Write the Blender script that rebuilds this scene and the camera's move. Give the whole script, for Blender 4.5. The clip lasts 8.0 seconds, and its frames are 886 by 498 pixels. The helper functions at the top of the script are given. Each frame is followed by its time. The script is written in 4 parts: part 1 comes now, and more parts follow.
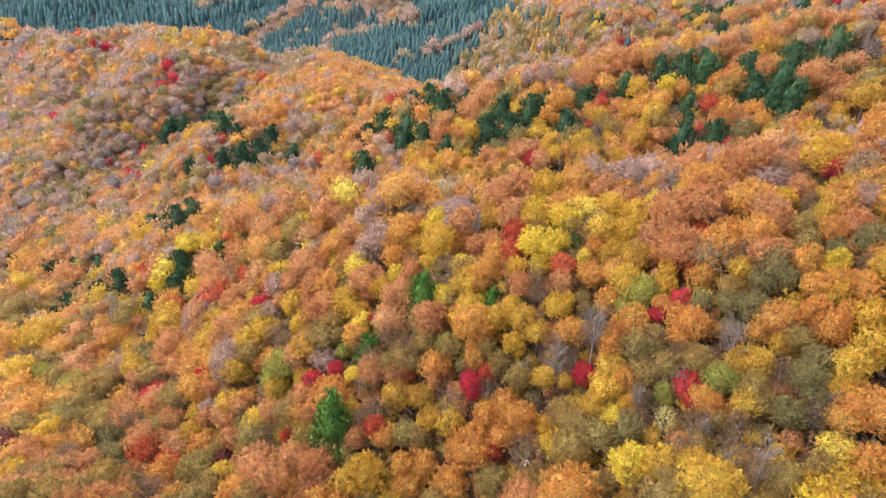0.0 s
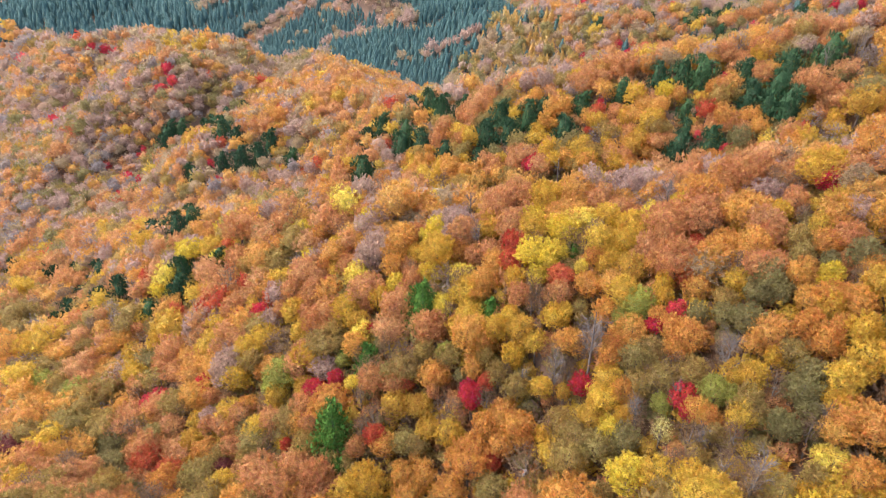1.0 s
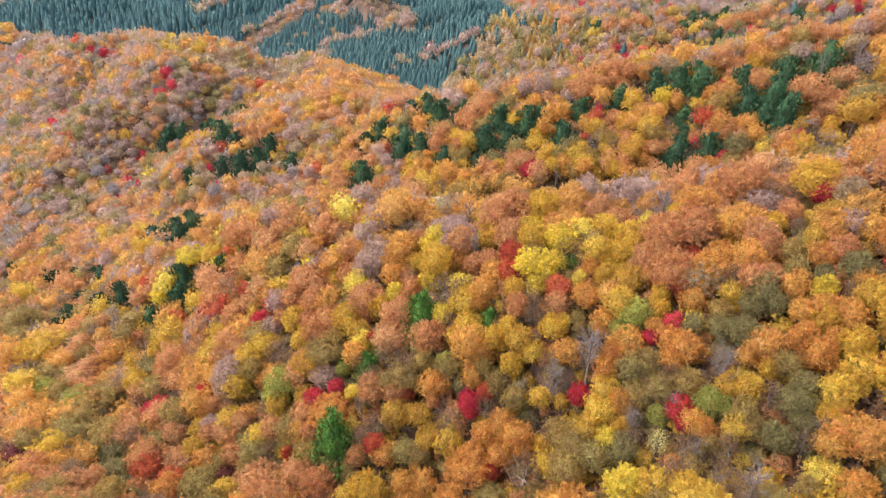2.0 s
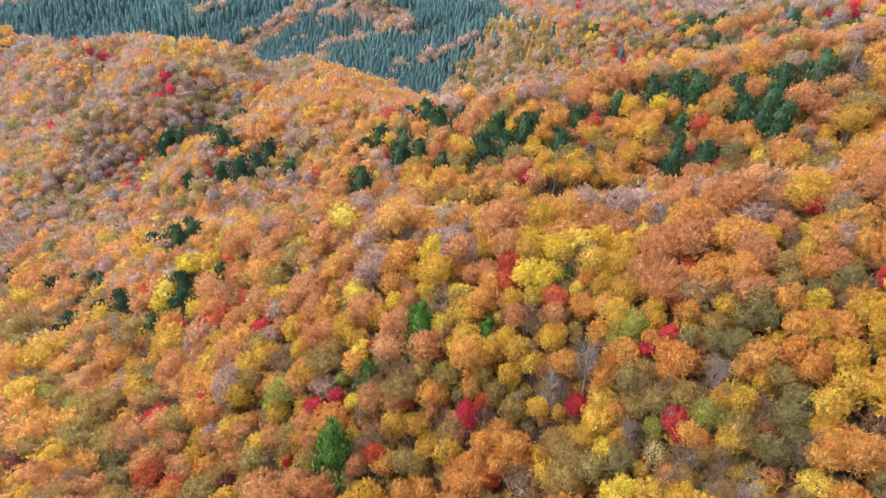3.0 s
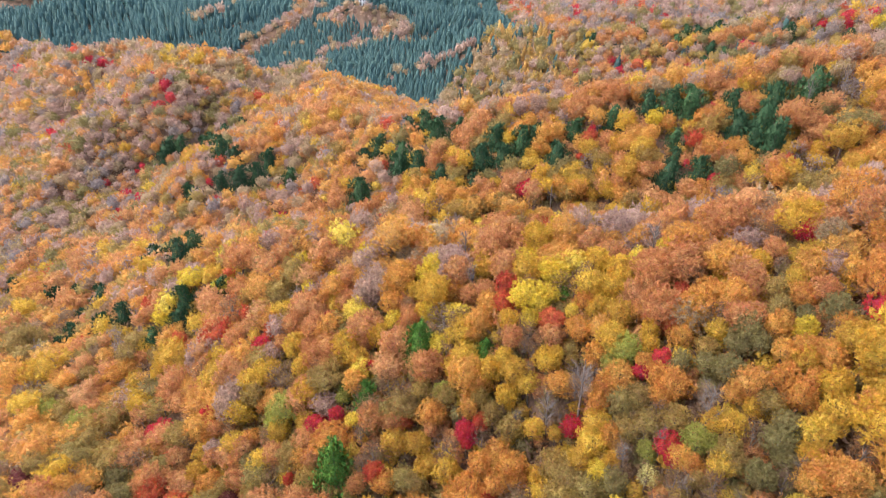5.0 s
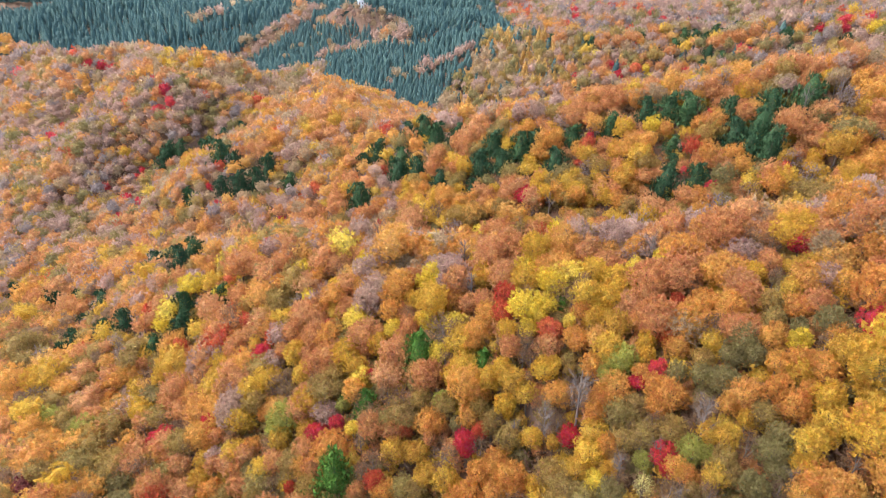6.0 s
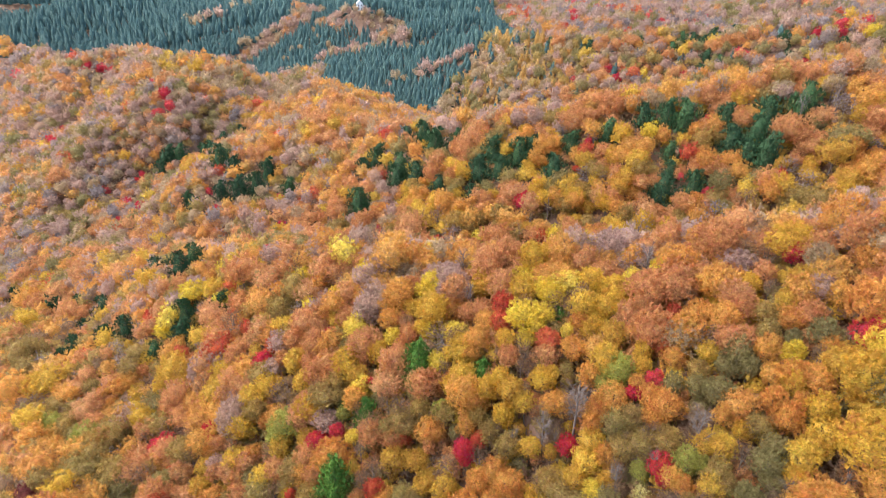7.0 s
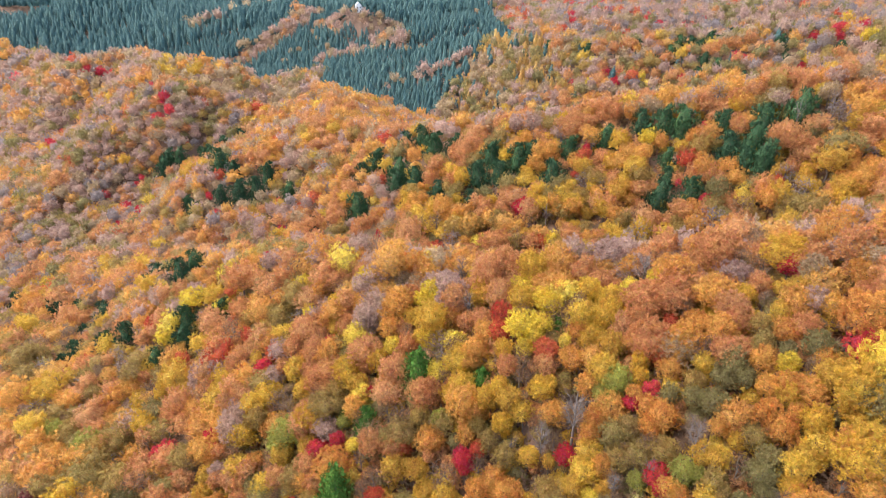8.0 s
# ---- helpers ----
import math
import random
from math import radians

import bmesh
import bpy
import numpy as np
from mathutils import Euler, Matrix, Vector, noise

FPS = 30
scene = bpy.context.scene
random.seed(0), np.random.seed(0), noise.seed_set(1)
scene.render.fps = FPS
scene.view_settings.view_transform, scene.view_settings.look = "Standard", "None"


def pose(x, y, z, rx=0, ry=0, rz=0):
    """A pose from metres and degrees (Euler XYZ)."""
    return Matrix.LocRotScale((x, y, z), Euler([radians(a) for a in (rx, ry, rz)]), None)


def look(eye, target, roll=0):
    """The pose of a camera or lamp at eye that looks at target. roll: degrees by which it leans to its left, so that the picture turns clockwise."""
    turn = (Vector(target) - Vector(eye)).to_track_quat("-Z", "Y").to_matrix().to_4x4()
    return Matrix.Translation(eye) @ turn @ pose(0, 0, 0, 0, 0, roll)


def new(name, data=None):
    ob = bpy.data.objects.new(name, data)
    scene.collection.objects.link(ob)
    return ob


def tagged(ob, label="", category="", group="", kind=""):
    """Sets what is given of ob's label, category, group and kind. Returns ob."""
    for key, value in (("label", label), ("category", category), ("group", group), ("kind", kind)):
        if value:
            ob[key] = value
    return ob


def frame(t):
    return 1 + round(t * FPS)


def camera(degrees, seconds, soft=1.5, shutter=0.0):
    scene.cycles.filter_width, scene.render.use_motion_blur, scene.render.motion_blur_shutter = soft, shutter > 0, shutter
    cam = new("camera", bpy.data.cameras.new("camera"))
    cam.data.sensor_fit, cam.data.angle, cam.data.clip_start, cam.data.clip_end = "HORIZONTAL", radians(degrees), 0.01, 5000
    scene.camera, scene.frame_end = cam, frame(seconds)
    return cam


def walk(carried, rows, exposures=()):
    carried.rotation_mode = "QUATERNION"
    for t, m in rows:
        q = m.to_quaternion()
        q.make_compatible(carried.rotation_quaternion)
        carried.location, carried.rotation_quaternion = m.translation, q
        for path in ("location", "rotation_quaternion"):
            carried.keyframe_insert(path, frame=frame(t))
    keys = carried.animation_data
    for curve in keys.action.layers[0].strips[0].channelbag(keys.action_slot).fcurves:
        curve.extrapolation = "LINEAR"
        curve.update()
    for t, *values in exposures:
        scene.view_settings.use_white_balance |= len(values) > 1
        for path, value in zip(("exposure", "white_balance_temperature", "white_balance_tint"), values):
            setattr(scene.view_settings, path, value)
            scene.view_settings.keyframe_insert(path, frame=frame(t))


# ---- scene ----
cam = camera(72.4, 8.0, soft=0.7)
METRES, EYE, TILT, LEAN, TURN = 18.0, 67.5, -29.0, 0.0, 0.0
ROWS = [
    (0.0, 0.0, 0.0, 0.0, 0.0, 0.0, -0.0),
    (0.5, 0.0016, -0.0254, 0.0515, -0.04, -0.03, 0.05),
    (1.0, 0.0022, -0.0509, 0.1041, -0.09, -0.05, 0.09),
    (1.5, 0.0018, -0.0792, 0.1577, -0.13, -0.06, 0.14),
    (3.0, 0.0034, -0.1732, 0.3243, -0.29, -0.04, 0.31),
    (3.5, 0.0017, -0.2022, 0.3786, -0.33, 0.0, 0.31),
    (4.0, 0.0032, -0.2325, 0.4318, -0.37, 0.02, 0.31),
    (4.5, 0.0051, -0.2618, 0.4841, -0.4, 0.04, 0.35),
    (6.0, 0.0094, -0.3604, 0.6454, -0.51, 0.05, 0.45),
    (6.5, 0.0122, -0.3922, 0.7015, -0.54, 0.04, 0.51),
    (7.0, 0.0145, -0.4241, 0.7575, -0.57, 0.02, 0.56),
    (7.5, 0.0164, -0.4549, 0.8156, -0.6, -0.01, 0.63),
    (8.0, 0.0174, -0.4849, 0.8735, -0.64, -0.03, 0.69),
]
walk(cam, [(t, pose(0, 0, EYE, TILT, LEAN, TURN) @ pose(METRES * x, METRES * y, METRES * z, 90 + pitch, roll, yaw)) for t, x, y, z, yaw, pitch, roll in ROWS])


# ---- sky, sun and exposure: an even, bright overcast ----
SUN_ELEVATION, SUN_AZIMUTH = 60.0, 285.0
world = bpy.data.worlds.new("overcast_sky")
scene.world = world
world.use_nodes = True
wn = world.node_tree
sky = wn.nodes.new("ShaderNodeTexSky")
sky.sky_type = "NISHITA"
sky.sun_disc = False
sky.sun_elevation = radians(SUN_ELEVATION)
sky.sun_rotation = radians(SUN_AZIMUTH)
sky.dust_density = 3.0
sky.ozone_density = 1.0
wn.links.new(sky.outputs["Color"], wn.nodes["Background"].inputs["Color"])
wn.nodes["Background"].inputs["Strength"].default_value = 0.15
sun = new("sun", bpy.data.lights.new("sun", "SUN"))
sun.data.energy = 1.2
sun.data.angle = radians(60)
sun.data.color = (1.0, 0.99, 0.97)
az = radians(SUN_AZIMUTH)
sun.matrix_world = look((300 * math.sin(az), 300 * math.cos(az), 300 * math.tan(radians(SUN_ELEVATION))), (0, 0, 0))
scene.view_settings.exposure = 2.2

rng = np.random.default_rng(7)


# ---- materials ----
def nodes_of(name):
    mat = bpy.data.materials.new(name)
    mat.use_nodes = True
    nt = mat.node_tree
    return mat, nt, nt.nodes["Principled BSDF"]


def mix_rgb(nt, kind, fac, a, b):
    m = nt.nodes.new("ShaderNodeMix")
    m.data_type, m.blend_type = "RGBA", kind
    for sock, val in ((m.inputs[0], fac), (m.inputs[6], a), (m.inputs[7], b)):
        if hasattr(val, "is_linked"):
            nt.links.new(val, sock)
        else:
            sock.default_value = val
    return m.outputs[2]


def maths(nt, op, a, b=0.0):
    m = nt.nodes.new("ShaderNodeMath")
    m.operation = op
    for sock, val in ((m.inputs[0], a), (m.inputs[1], b)):
        if hasattr(val, "is_linked"):
            nt.links.new(val, sock)
        else:
            sock.default_value = val
    return m.outputs[0]


def srgb(r, g, b):
    return tuple((c / 255 / 12.92 if c <= 10 else ((c / 255 + 0.055) / 1.055) ** 2.4) for c in (r, g, b)) + (1.0,)


def noise_node(nt, scale, detail=3.0, where="Object"):
    tc = nt.nodes.new("ShaderNodeTexCoord")
    nz = nt.nodes.new("ShaderNodeTexNoise")
    nz.inputs["Scale"].default_value, nz.inputs["Detail"].default_value = scale, detail
    nt.links.new(tc.outputs[where], nz.inputs["Vector"])
    return nz.outputs["Fac"]


def leaf_material(name, tones, glow=0.3, rough=0.6, rich=1.0, leaf=3.9):
    """Foliage: each tree takes its own tone between those given, each tuft of leaves its own shade, tilt and ragged edge."""
    mat, nt, bsdf = nodes_of(name)
    info, tint = nt.nodes.new("ShaderNodeObjectInfo"), nt.nodes.new("ShaderNodeAttribute")
    tint.attribute_name = "tint"
    own = maths(nt, "FRACT", maths(nt, "ADD", info.outputs["Random"], tint.outputs["Fac"]))
    ramp = nt.nodes.new("ShaderNodeValToRGB")
    for i, tone in enumerate(tones):
        e = ramp.color_ramp.elements[i] if i < 2 else ramp.color_ramp.elements.new(1.0)
        grey = sum(tone) / 3
        e.position, e.color = i / (len(tones) - 1), srgb(*(grey + (c - grey) * rich for c in tone))
    nt.links.new(own, ramp.inputs["Fac"])
    geo = nt.nodes.new("ShaderNodeNewGeometry")
    tuft = nt.nodes.new("ShaderNodeTexVoronoi")
    tuft.inputs["Scale"].default_value = leaf
    nt.links.new(geo.outputs["Position"], tuft.inputs["Vector"])
    parts = nt.nodes.new("ShaderNodeSeparateColor")
    nt.links.new(tuft.outputs["Color"], parts.inputs["Color"])
    shade = maths(nt, "ADD", maths(nt, "MULTIPLY", parts.outputs[0], 0.34), 0.8)
    isle = maths(nt, "ADD", maths(nt, "MULTIPLY", geo.outputs["Random Per Island"], 0.12), 0.94)
    patch = nt.nodes.new("ShaderNodeTexNoise")
    patch.inputs["Scale"].default_value, patch.inputs["Detail"].default_value = 0.55, 3.0
    nt.links.new(geo.outputs["Position"], patch.inputs["Vector"])
    clump = nt.nodes.new("ShaderNodeTexVoronoi")
    clump.inputs["Scale"].default_value = leaf * 0.36
    nt.links.new(geo.outputs["Position"], clump.inputs["Vector"])
    tone = nt.nodes.new("ShaderNodeSeparateColor")
    nt.links.new(clump.outputs["Color"], tone.inputs["Color"])
    broad = maths(nt, "MULTIPLY", maths(nt, "ADD", maths(nt, "MULTIPLY", patch.outputs["Fac"], 0.4), 0.8), maths(nt, "ADD", maths(nt, "MULTIPLY", tone.outputs[0], 0.44), 0.77))
    hue = nt.nodes.new("ShaderNodeHueSaturation")
    nt.links.new(ramp.outputs["Color"], hue.inputs["Color"])
    nt.links.new(maths(nt, "MULTIPLY", maths(nt, "MULTIPLY", shade, isle), broad), hue.inputs["Value"])
    nt.links.new(maths(nt, "ADD", maths(nt, "MULTIPLY", parts.outputs[1], 0.03), maths(nt, "ADD", maths(nt, "MULTIPLY", patch.outputs["Fac"], 0.05), 0.46)), hue.inputs["Hue"])
    nt.links.new(hue.outputs["Color"], bsdf.inputs["Base Color"])
    # each tuft faces its own way
    off = nt.nodes.new("ShaderNodeVectorMath")
    off.operation = "MULTIPLY_ADD"
    nt.links.new(tuft.outputs["Color"], off.inputs[0])
    off.inputs[1].default_value, off.inputs[2].default_value = (0.7, 0.7, 0.7), (-0.35, -0.35, -0.35)
    add = nt.nodes.new("ShaderNodeVectorMath")
    nt.links.new(off.outputs[0], add.inputs[0])
    lifted = nt.nodes.new("ShaderNodeVectorMath")
    lifted.operation = "MULTIPLY_ADD"
    nt.links.new(geo.outputs["Normal"], lifted.inputs[0])
    lifted.inputs[1].default_value, lifted.inputs[2].default_value = (0.8, 0.8, 0.8), (0.0, 0.0, 0.35)
    nt.links.new(lifted.outputs[0], add.inputs[1])
    turn = nt.nodes.new("ShaderNodeVectorMath")
    turn.operation = "NORMALIZE"
    nt.links.new(add.outputs[0], turn.inputs[0])
    nt.links.new(turn.outputs[0], bsdf.inputs["Normal"])
    bsdf.inputs["Roughness"].default_value = rough
    bsdf.inputs["Specular IOR Level"].default_value = 0.1
    lit = nt.nodes.new("ShaderNodeBsdfTranslucent")
    nt.links.new(hue.outputs["Color"], lit.inputs["Color"])
    nt.links.new(turn.outputs[0], lit.inputs["Normal"])
    both = nt.nodes.new("ShaderNodeMixShader")
    both.inputs[0].default_value = glow
    nt.links.new(bsdf.outputs[0], both.inputs[1])
    nt.links.new(lit.outputs[0], both.inputs[2])
    gap, clear = nt.nodes.new("ShaderNodeMixShader"), nt.nodes.new("ShaderNodeBsdfTransparent")
    edge = nt.nodes.new("ShaderNodeTexVoronoi")
    edge.inputs["Scale"].default_value = leaf * 1.7
    nt.links.new(geo.outputs["Position"], edge.inputs["Vector"])
    nt.links.new(maths(nt, "GREATER_THAN", edge.outputs["Distance"], 0.62), gap.inputs[0])
    nt.links.new(both.outputs[0], gap.inputs[1])
    nt.links.new(clear.outputs[0], gap.inputs[2])
    nt.links.new(gap.outputs[0], nt.nodes["Material Output"].inputs["Surface"])
    return mat


def bark_material(name, dark, pale):
    mat, nt, bsdf = nodes_of(name)
    c = mix_rgb(nt, "MIX", noise_node(nt, 3.0, 5.0), srgb(*dark), srgb(*pale))
    nt.links.new(c, bsdf.inputs["Base Color"])
    bsdf.inputs["Roughness"].default_value = 0.9
    return mat


def litter_material():
    mat, nt, bsdf = nodes_of("leaf_litter")
    big = mix_rgb(nt, "MIX", noise_node(nt, 0.05, 4.0), srgb(98, 76, 62), srgb(126, 96, 74))
    small = mix_rgb(nt, "MIX", noise_node(nt, 1.3, 6.0), srgb(76, 60, 50), srgb(142, 108, 80))
    nt.links.new(mix_rgb(nt, "MIX", 0.5, big, small), bsdf.inputs["Base Color"])
    bump = nt.nodes.new("ShaderNodeBump")
    bump.inputs["Strength"].default_value, bump.inputs["Distance"].default_value = 0.6, 0.3
    nt.links.new(noise_node(nt, 2.0, 6.0), bump.inputs["Height"])
    nt.links.new(bump.outputs[0], bsdf.inputs["Normal"])
    bsdf.inputs["Roughness"].default_value = 0.95
    return mat


LITTER = litter_material()
BARK = bark_material("grey_brown_bark", (62, 52, 44), (120, 104, 90))
PALE_BARK = bark_material("pale_bark", (80, 69, 63), (132, 118, 108))
# Mauve, straw, rose and spruce hold leaf colour plus painted distance haze.
TONES = {
    "russet": [(210, 147, 90), (214, 153, 98), (203, 137, 82), (215, 160, 106)],
    "amber": [(222, 160, 78), (226, 170, 82), (216, 149, 72), (224, 174, 92)],
    "gold": [(222, 179, 64), (212, 166, 60), (228, 189, 74), (204, 158, 64)],
    "lemon": [(232, 204, 74), (226, 194, 62), (238, 212, 92)],
    "olive": [(178, 148, 80), (168, 140, 80), (188, 152, 78), (166, 148, 88)],
    "crimson": [(216, 70, 82), (198, 60, 74), (222, 84, 84)],
    "scarlet": [(214, 100, 66), (206, 90, 62), (220, 118, 76)],
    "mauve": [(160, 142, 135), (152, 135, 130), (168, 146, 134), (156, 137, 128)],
    "sage": [(154, 138, 84), (146, 134, 84), (162, 142, 86)],
    "umber": [(156, 126, 98), (146, 118, 94), (164, 130, 94), (152, 118, 88)],
    "pine": [(46, 72, 42), (41, 66, 41), (52, 78, 43)],
    "fir": [(74, 108, 38), (66, 98, 36), (80, 114, 42)],
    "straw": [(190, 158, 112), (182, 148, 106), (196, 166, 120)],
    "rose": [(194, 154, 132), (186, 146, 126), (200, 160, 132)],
    "lime": [(176, 172, 66), (166, 160, 66), (186, 184, 70)],
    "cream": [(228, 210, 128), (222, 204, 116)],
    "wine": [(150, 74, 68), (138, 66, 64), (160, 84, 70)],
    "larch": [(214, 172, 96), (206, 160, 88), (220, 182, 108)],
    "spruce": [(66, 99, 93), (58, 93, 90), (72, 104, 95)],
}
# The 0.76 rest includes the haze-toned kinds, kept greyer than near foliage.
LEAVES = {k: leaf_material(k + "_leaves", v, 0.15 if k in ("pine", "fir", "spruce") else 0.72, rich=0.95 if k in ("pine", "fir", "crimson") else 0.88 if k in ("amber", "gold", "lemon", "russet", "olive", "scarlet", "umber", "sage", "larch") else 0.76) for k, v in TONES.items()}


# ---- the lie of the land ----
# Each ridge: its crest from end to end (x, y, canopy height), the fall on its left and right, and how round its face is.
RIDGES = {
    "near": ([(146, 70, 51.9), (84, 81, 42.0), (60, 95, 32.9), (40, 107, 21.3), (11, 118, 10.3), (-11, 135, 2.9), (-39, 161, -9.6), (-68, 180, -14.7), (-104, 214, -38.0), (-169, 253, -65.2), (-259, 304, -92.1)], 1.14, 1.0, 56),
    "pine": ([(191, 146, 62), (122, 182, 43.7), (84, 200, 30.4), (42, 223, 13.7), (16, 250, 5.3), (-11, 270, -3.3), (-47, 315, -2.1), (-70, 382, -14.3)], 0.58, 0.45, 4),
    "west": ([(-22, 366, -30), (-47, 375, -19.5), (-68, 379, -15), (-86, 378, -17), (-112, 380, -27), (-135, 392, -18), (-170, 390, -9.5), (-205, 372, -32)], 0.81, 0.88, 14),
    "west_back": ([(-98, 417, -36), (-116, 429, -27), (-133, 437, -18), (-151, 448, -13), (-181, 464, -13.2), (-210, 483, -16), (-272, 571, -25), (-299, 547, -24), (-353, 583, -38)], 0.75, 0.88, 8),
    "west_end": ([(-353, 583, -44), (-400, 650, -56), (-461, 704, -51), (-489, 709, -50.5), (-560, 705, -53)], 0.75, 0.8, 10),
    "larch": ([(17, 506, -3.2), (79, 436, 11.6), (117, 382, 14.5), (160, 371, 21.6), (186, 343, 28.2), (219, 326, 34.5), (292, 270, 51)], 0.62, 0.49, 3),
    "spruce": ([(-27, 495, -26.2), (-28, 562, -5.1), (39, 605, -1.2), (-22, 675, -7.1), (-79, 675, -4.9)], 0.78, 0.69, 8),
    "far_west": ([(-107, 641, -36.5), (-118, 731, -17.2), (-214, 776, -21.2), (-290, 804, -26.2), (-349, 878, -33.2), (-472, 900, -22)], 0.27, 0.01, 15),
    "far_east": ([(338, 585, 11), (236, 579, 2.5), (169, 587, 4.6), (135, 748, -10.9), (68, 855, -12)], 0.17, 0.20, 26),
    "spur": ([(-169, 180, -59.5), (-107, 122, -39.7), (-79, 79, -27.3), (-68, 45, -9.9)], 0.53, 0.50, 19),
    "skyline": ([(-2600, 1900, 120), (-900, 1300, 40), (-200, 1120, 10), (400, 1150, 25), (1100, 900, 60), (2600, 700, 140)], 0.24, 0.24, 60),
}
NAMES = list(RIDGES)
KNOLLS = [(-47, 160, 8.0, 15), (-27, 145, 4.8, 13), (-9, 131, 3.6, 12), (8, 121, 1.0, 10), (-88, 180, 4.0, 16), (70, 91, 3.5, 13), (50, 102, 2.5, 11), (96, 79, 3.5, 15), (46, 222, 1.6, 12), (-8, 268, 1.8, 14), (20, 240, 1.8, 14), (-127, 302, 12.7, 33), (17, 95, 6.7, 15), (-2, 70, -1.2, 15), (-45, 304, -9.6, 30), (59, 99, -4.3, 14), (65, 212, 2.9, 20), (60, 167, -4.3, 17), (-76, 672, 11, 24), (-66, 175, -4.4, 19), (8, 62, -2, 14)]
CANOPY = 5.4


def crest_form(x, y, crest, left, right, round_back):
    best, z, side = np.full(x.shape, 1e18), np.zeros(x.shape), np.zeros(x.shape)
    for (ax, ay, a_z), (bx, by, b_z) in zip(crest[:-1], crest[1:]):
        dx, dy = bx - ax, by - ay
        u = np.clip(((x - ax) * dx + (y - ay) * dy) / (dx * dx + dy * dy), 0, 1)
        ex, ey = x - ax - u * dx, y - ay - u * dy
        d2 = ex * ex + ey * ey
        near = d2 < best
        best = np.where(near, d2, best)
        z = np.where(near, a_z + u * (b_z - a_z), z)
        side = np.where(near, np.sign(dx * ey - dy * ex), side)
    bend = np.where(side > 0, round_back, min(round_back, 9))
    return z - np.where(side > 0, left, right) * (np.sqrt(best + bend ** 2) - bend), side


def land(x, y):
    """Ground height, the ridge that each place belongs to, and on which side of its crest it lies."""
    x, y = np.asarray(x, float), np.asarray(y, float)
    forms = [crest_form(x, y, *RIDGES[k]) for k in NAMES]
    h = np.stack([f[0] for f in forms] + [np.full(x.shape, -100.0)])
    side = np.stack([f[1] for f in forms])
    top = h.max(0)
    z = top + 4.0 * np.log(np.exp((h - top) / 4.0).sum(0))
    for kx, ky, kz, kr in KNOLLS:
        z = z + kz * np.exp(-((x - kx) ** 2 + (y - ky) ** 2) / (2 * kr * kr))
    which = h[:-1].argmax(0)
    return z - CANOPY, which, np.take_along_axis(side, which[None], 0)[0]


def waves(x, y, size, seed):
    """Smooth irregular patches between about -1 and 1."""
    r = np.random.default_rng(seed)
    out = np.zeros(np.shape(x))
    for _ in range(6):
        a, k, ph = r.uniform(0, 6.283), r.uniform(0.6, 1.7) * 6.283 / size, r.uniform(0, 6.283)
        out = out + np.sin(k * (np.cos(a) * x + np.sin(a) * y) + ph)
    return out / 2.6


def solid(name, verts, tris, tint=None):
    """A mesh of triangles from arrays."""
    me = bpy.data.meshes.new(name)
    verts, tris = np.asarray(verts, np.float32), np.asarray(tris, np.int32)
    me.vertices.add(len(verts))
    me.vertices.foreach_set("co", verts.ravel())
    me.loops.add(tris.size)
    me.loops.foreach_set("vertex_index", tris.ravel())
    me.polygons.add(len(tris))
    me.polygons.foreach_set("loop_start", np.arange(0, tris.size, 3, dtype=np.int32))
    me.polygons.foreach_set("loop_total", np.full(len(tris), 3, np.int32))
    if tint is not None:
        me.attributes.new("tint", "FLOAT", "POINT").data.foreach_set("value", np.asarray(tint, np.float32))
    me.polygons.foreach_set("use_smooth", np.ones(len(tris), bool))
    me.update()
    me.validate()
    return me


def ground_sheet():
    n = 240
    s = np.linspace(-1, 1, n)
    gx = np.sinh(s * 5.2) / np.sinh(5.2) * 4500
    gy = gx + 150
    x, y = np.meshgrid(gx, gy)
    z, _, _ = land(x, y)
    z = z - 0.6 + 0.3 * waves(x, y, 14, 3) + 0.15 * waves(x, y, 6, 4)
    i = np.arange(n * n).reshape(n, n)
    a, b, c, d = i[:-1, :-1].ravel(), i[:-1, 1:].ravel(), i[1:, 1:].ravel(), i[1:, :-1].ravel()
    me = solid("ground", np.stack([x.ravel(), y.ravel(), z.ravel()], 1), np.concatenate([np.stack([a, b, c], 1), np.stack([a, c, d], 1)]))
    me.materials.append(LITTER)
    return tagged(new("ground", me), "brown leaf-littered forest floor over steep ridges and valleys", "ground", kind="structure")


ground_sheet()


# ---- tree forms, each about one metre in crown radius, foot at z = 0 ----
PHI = (1 + 5 ** 0.5) / 2
ICO_V = np.array([(-1, PHI, 0), (1, PHI, 0), (-1, -PHI, 0), (1, -PHI, 0), (0, -1, PHI), (0, 1, PHI), (0, -1, -PHI), (0, 1, -PHI), (PHI, 0, -1), (PHI, 0, 1), (-PHI, 0, -1), (-PHI, 0, 1)]) / np.sqrt(1 + PHI * PHI)
ICO_F = np.array([(0, 11, 5), (0, 5, 1), (0, 1, 7), (0, 7, 10), (0, 10, 11), (1, 5, 9), (5, 11, 4), (11, 10, 2), (10, 7, 6), (7, 1, 8), (3, 9, 4), (3, 4, 2), (3, 2, 6), (3, 6, 8), (3, 8, 9), (4, 9, 5), (2, 4, 11), (6, 2, 10), (8, 6, 7), (9, 8, 1)])




def unit(v):
    return v / np.maximum(np.linalg.norm(v, axis=-1, keepdims=True), 1e-9)


def join(pieces):
    vs, fs, k = [], [], 0
    for v, f in pieces:
        vs.append(v)
        fs.append(np.asarray(f) + k)
        k += len(v)
    return np.concatenate(vs), np.concatenate(fs)


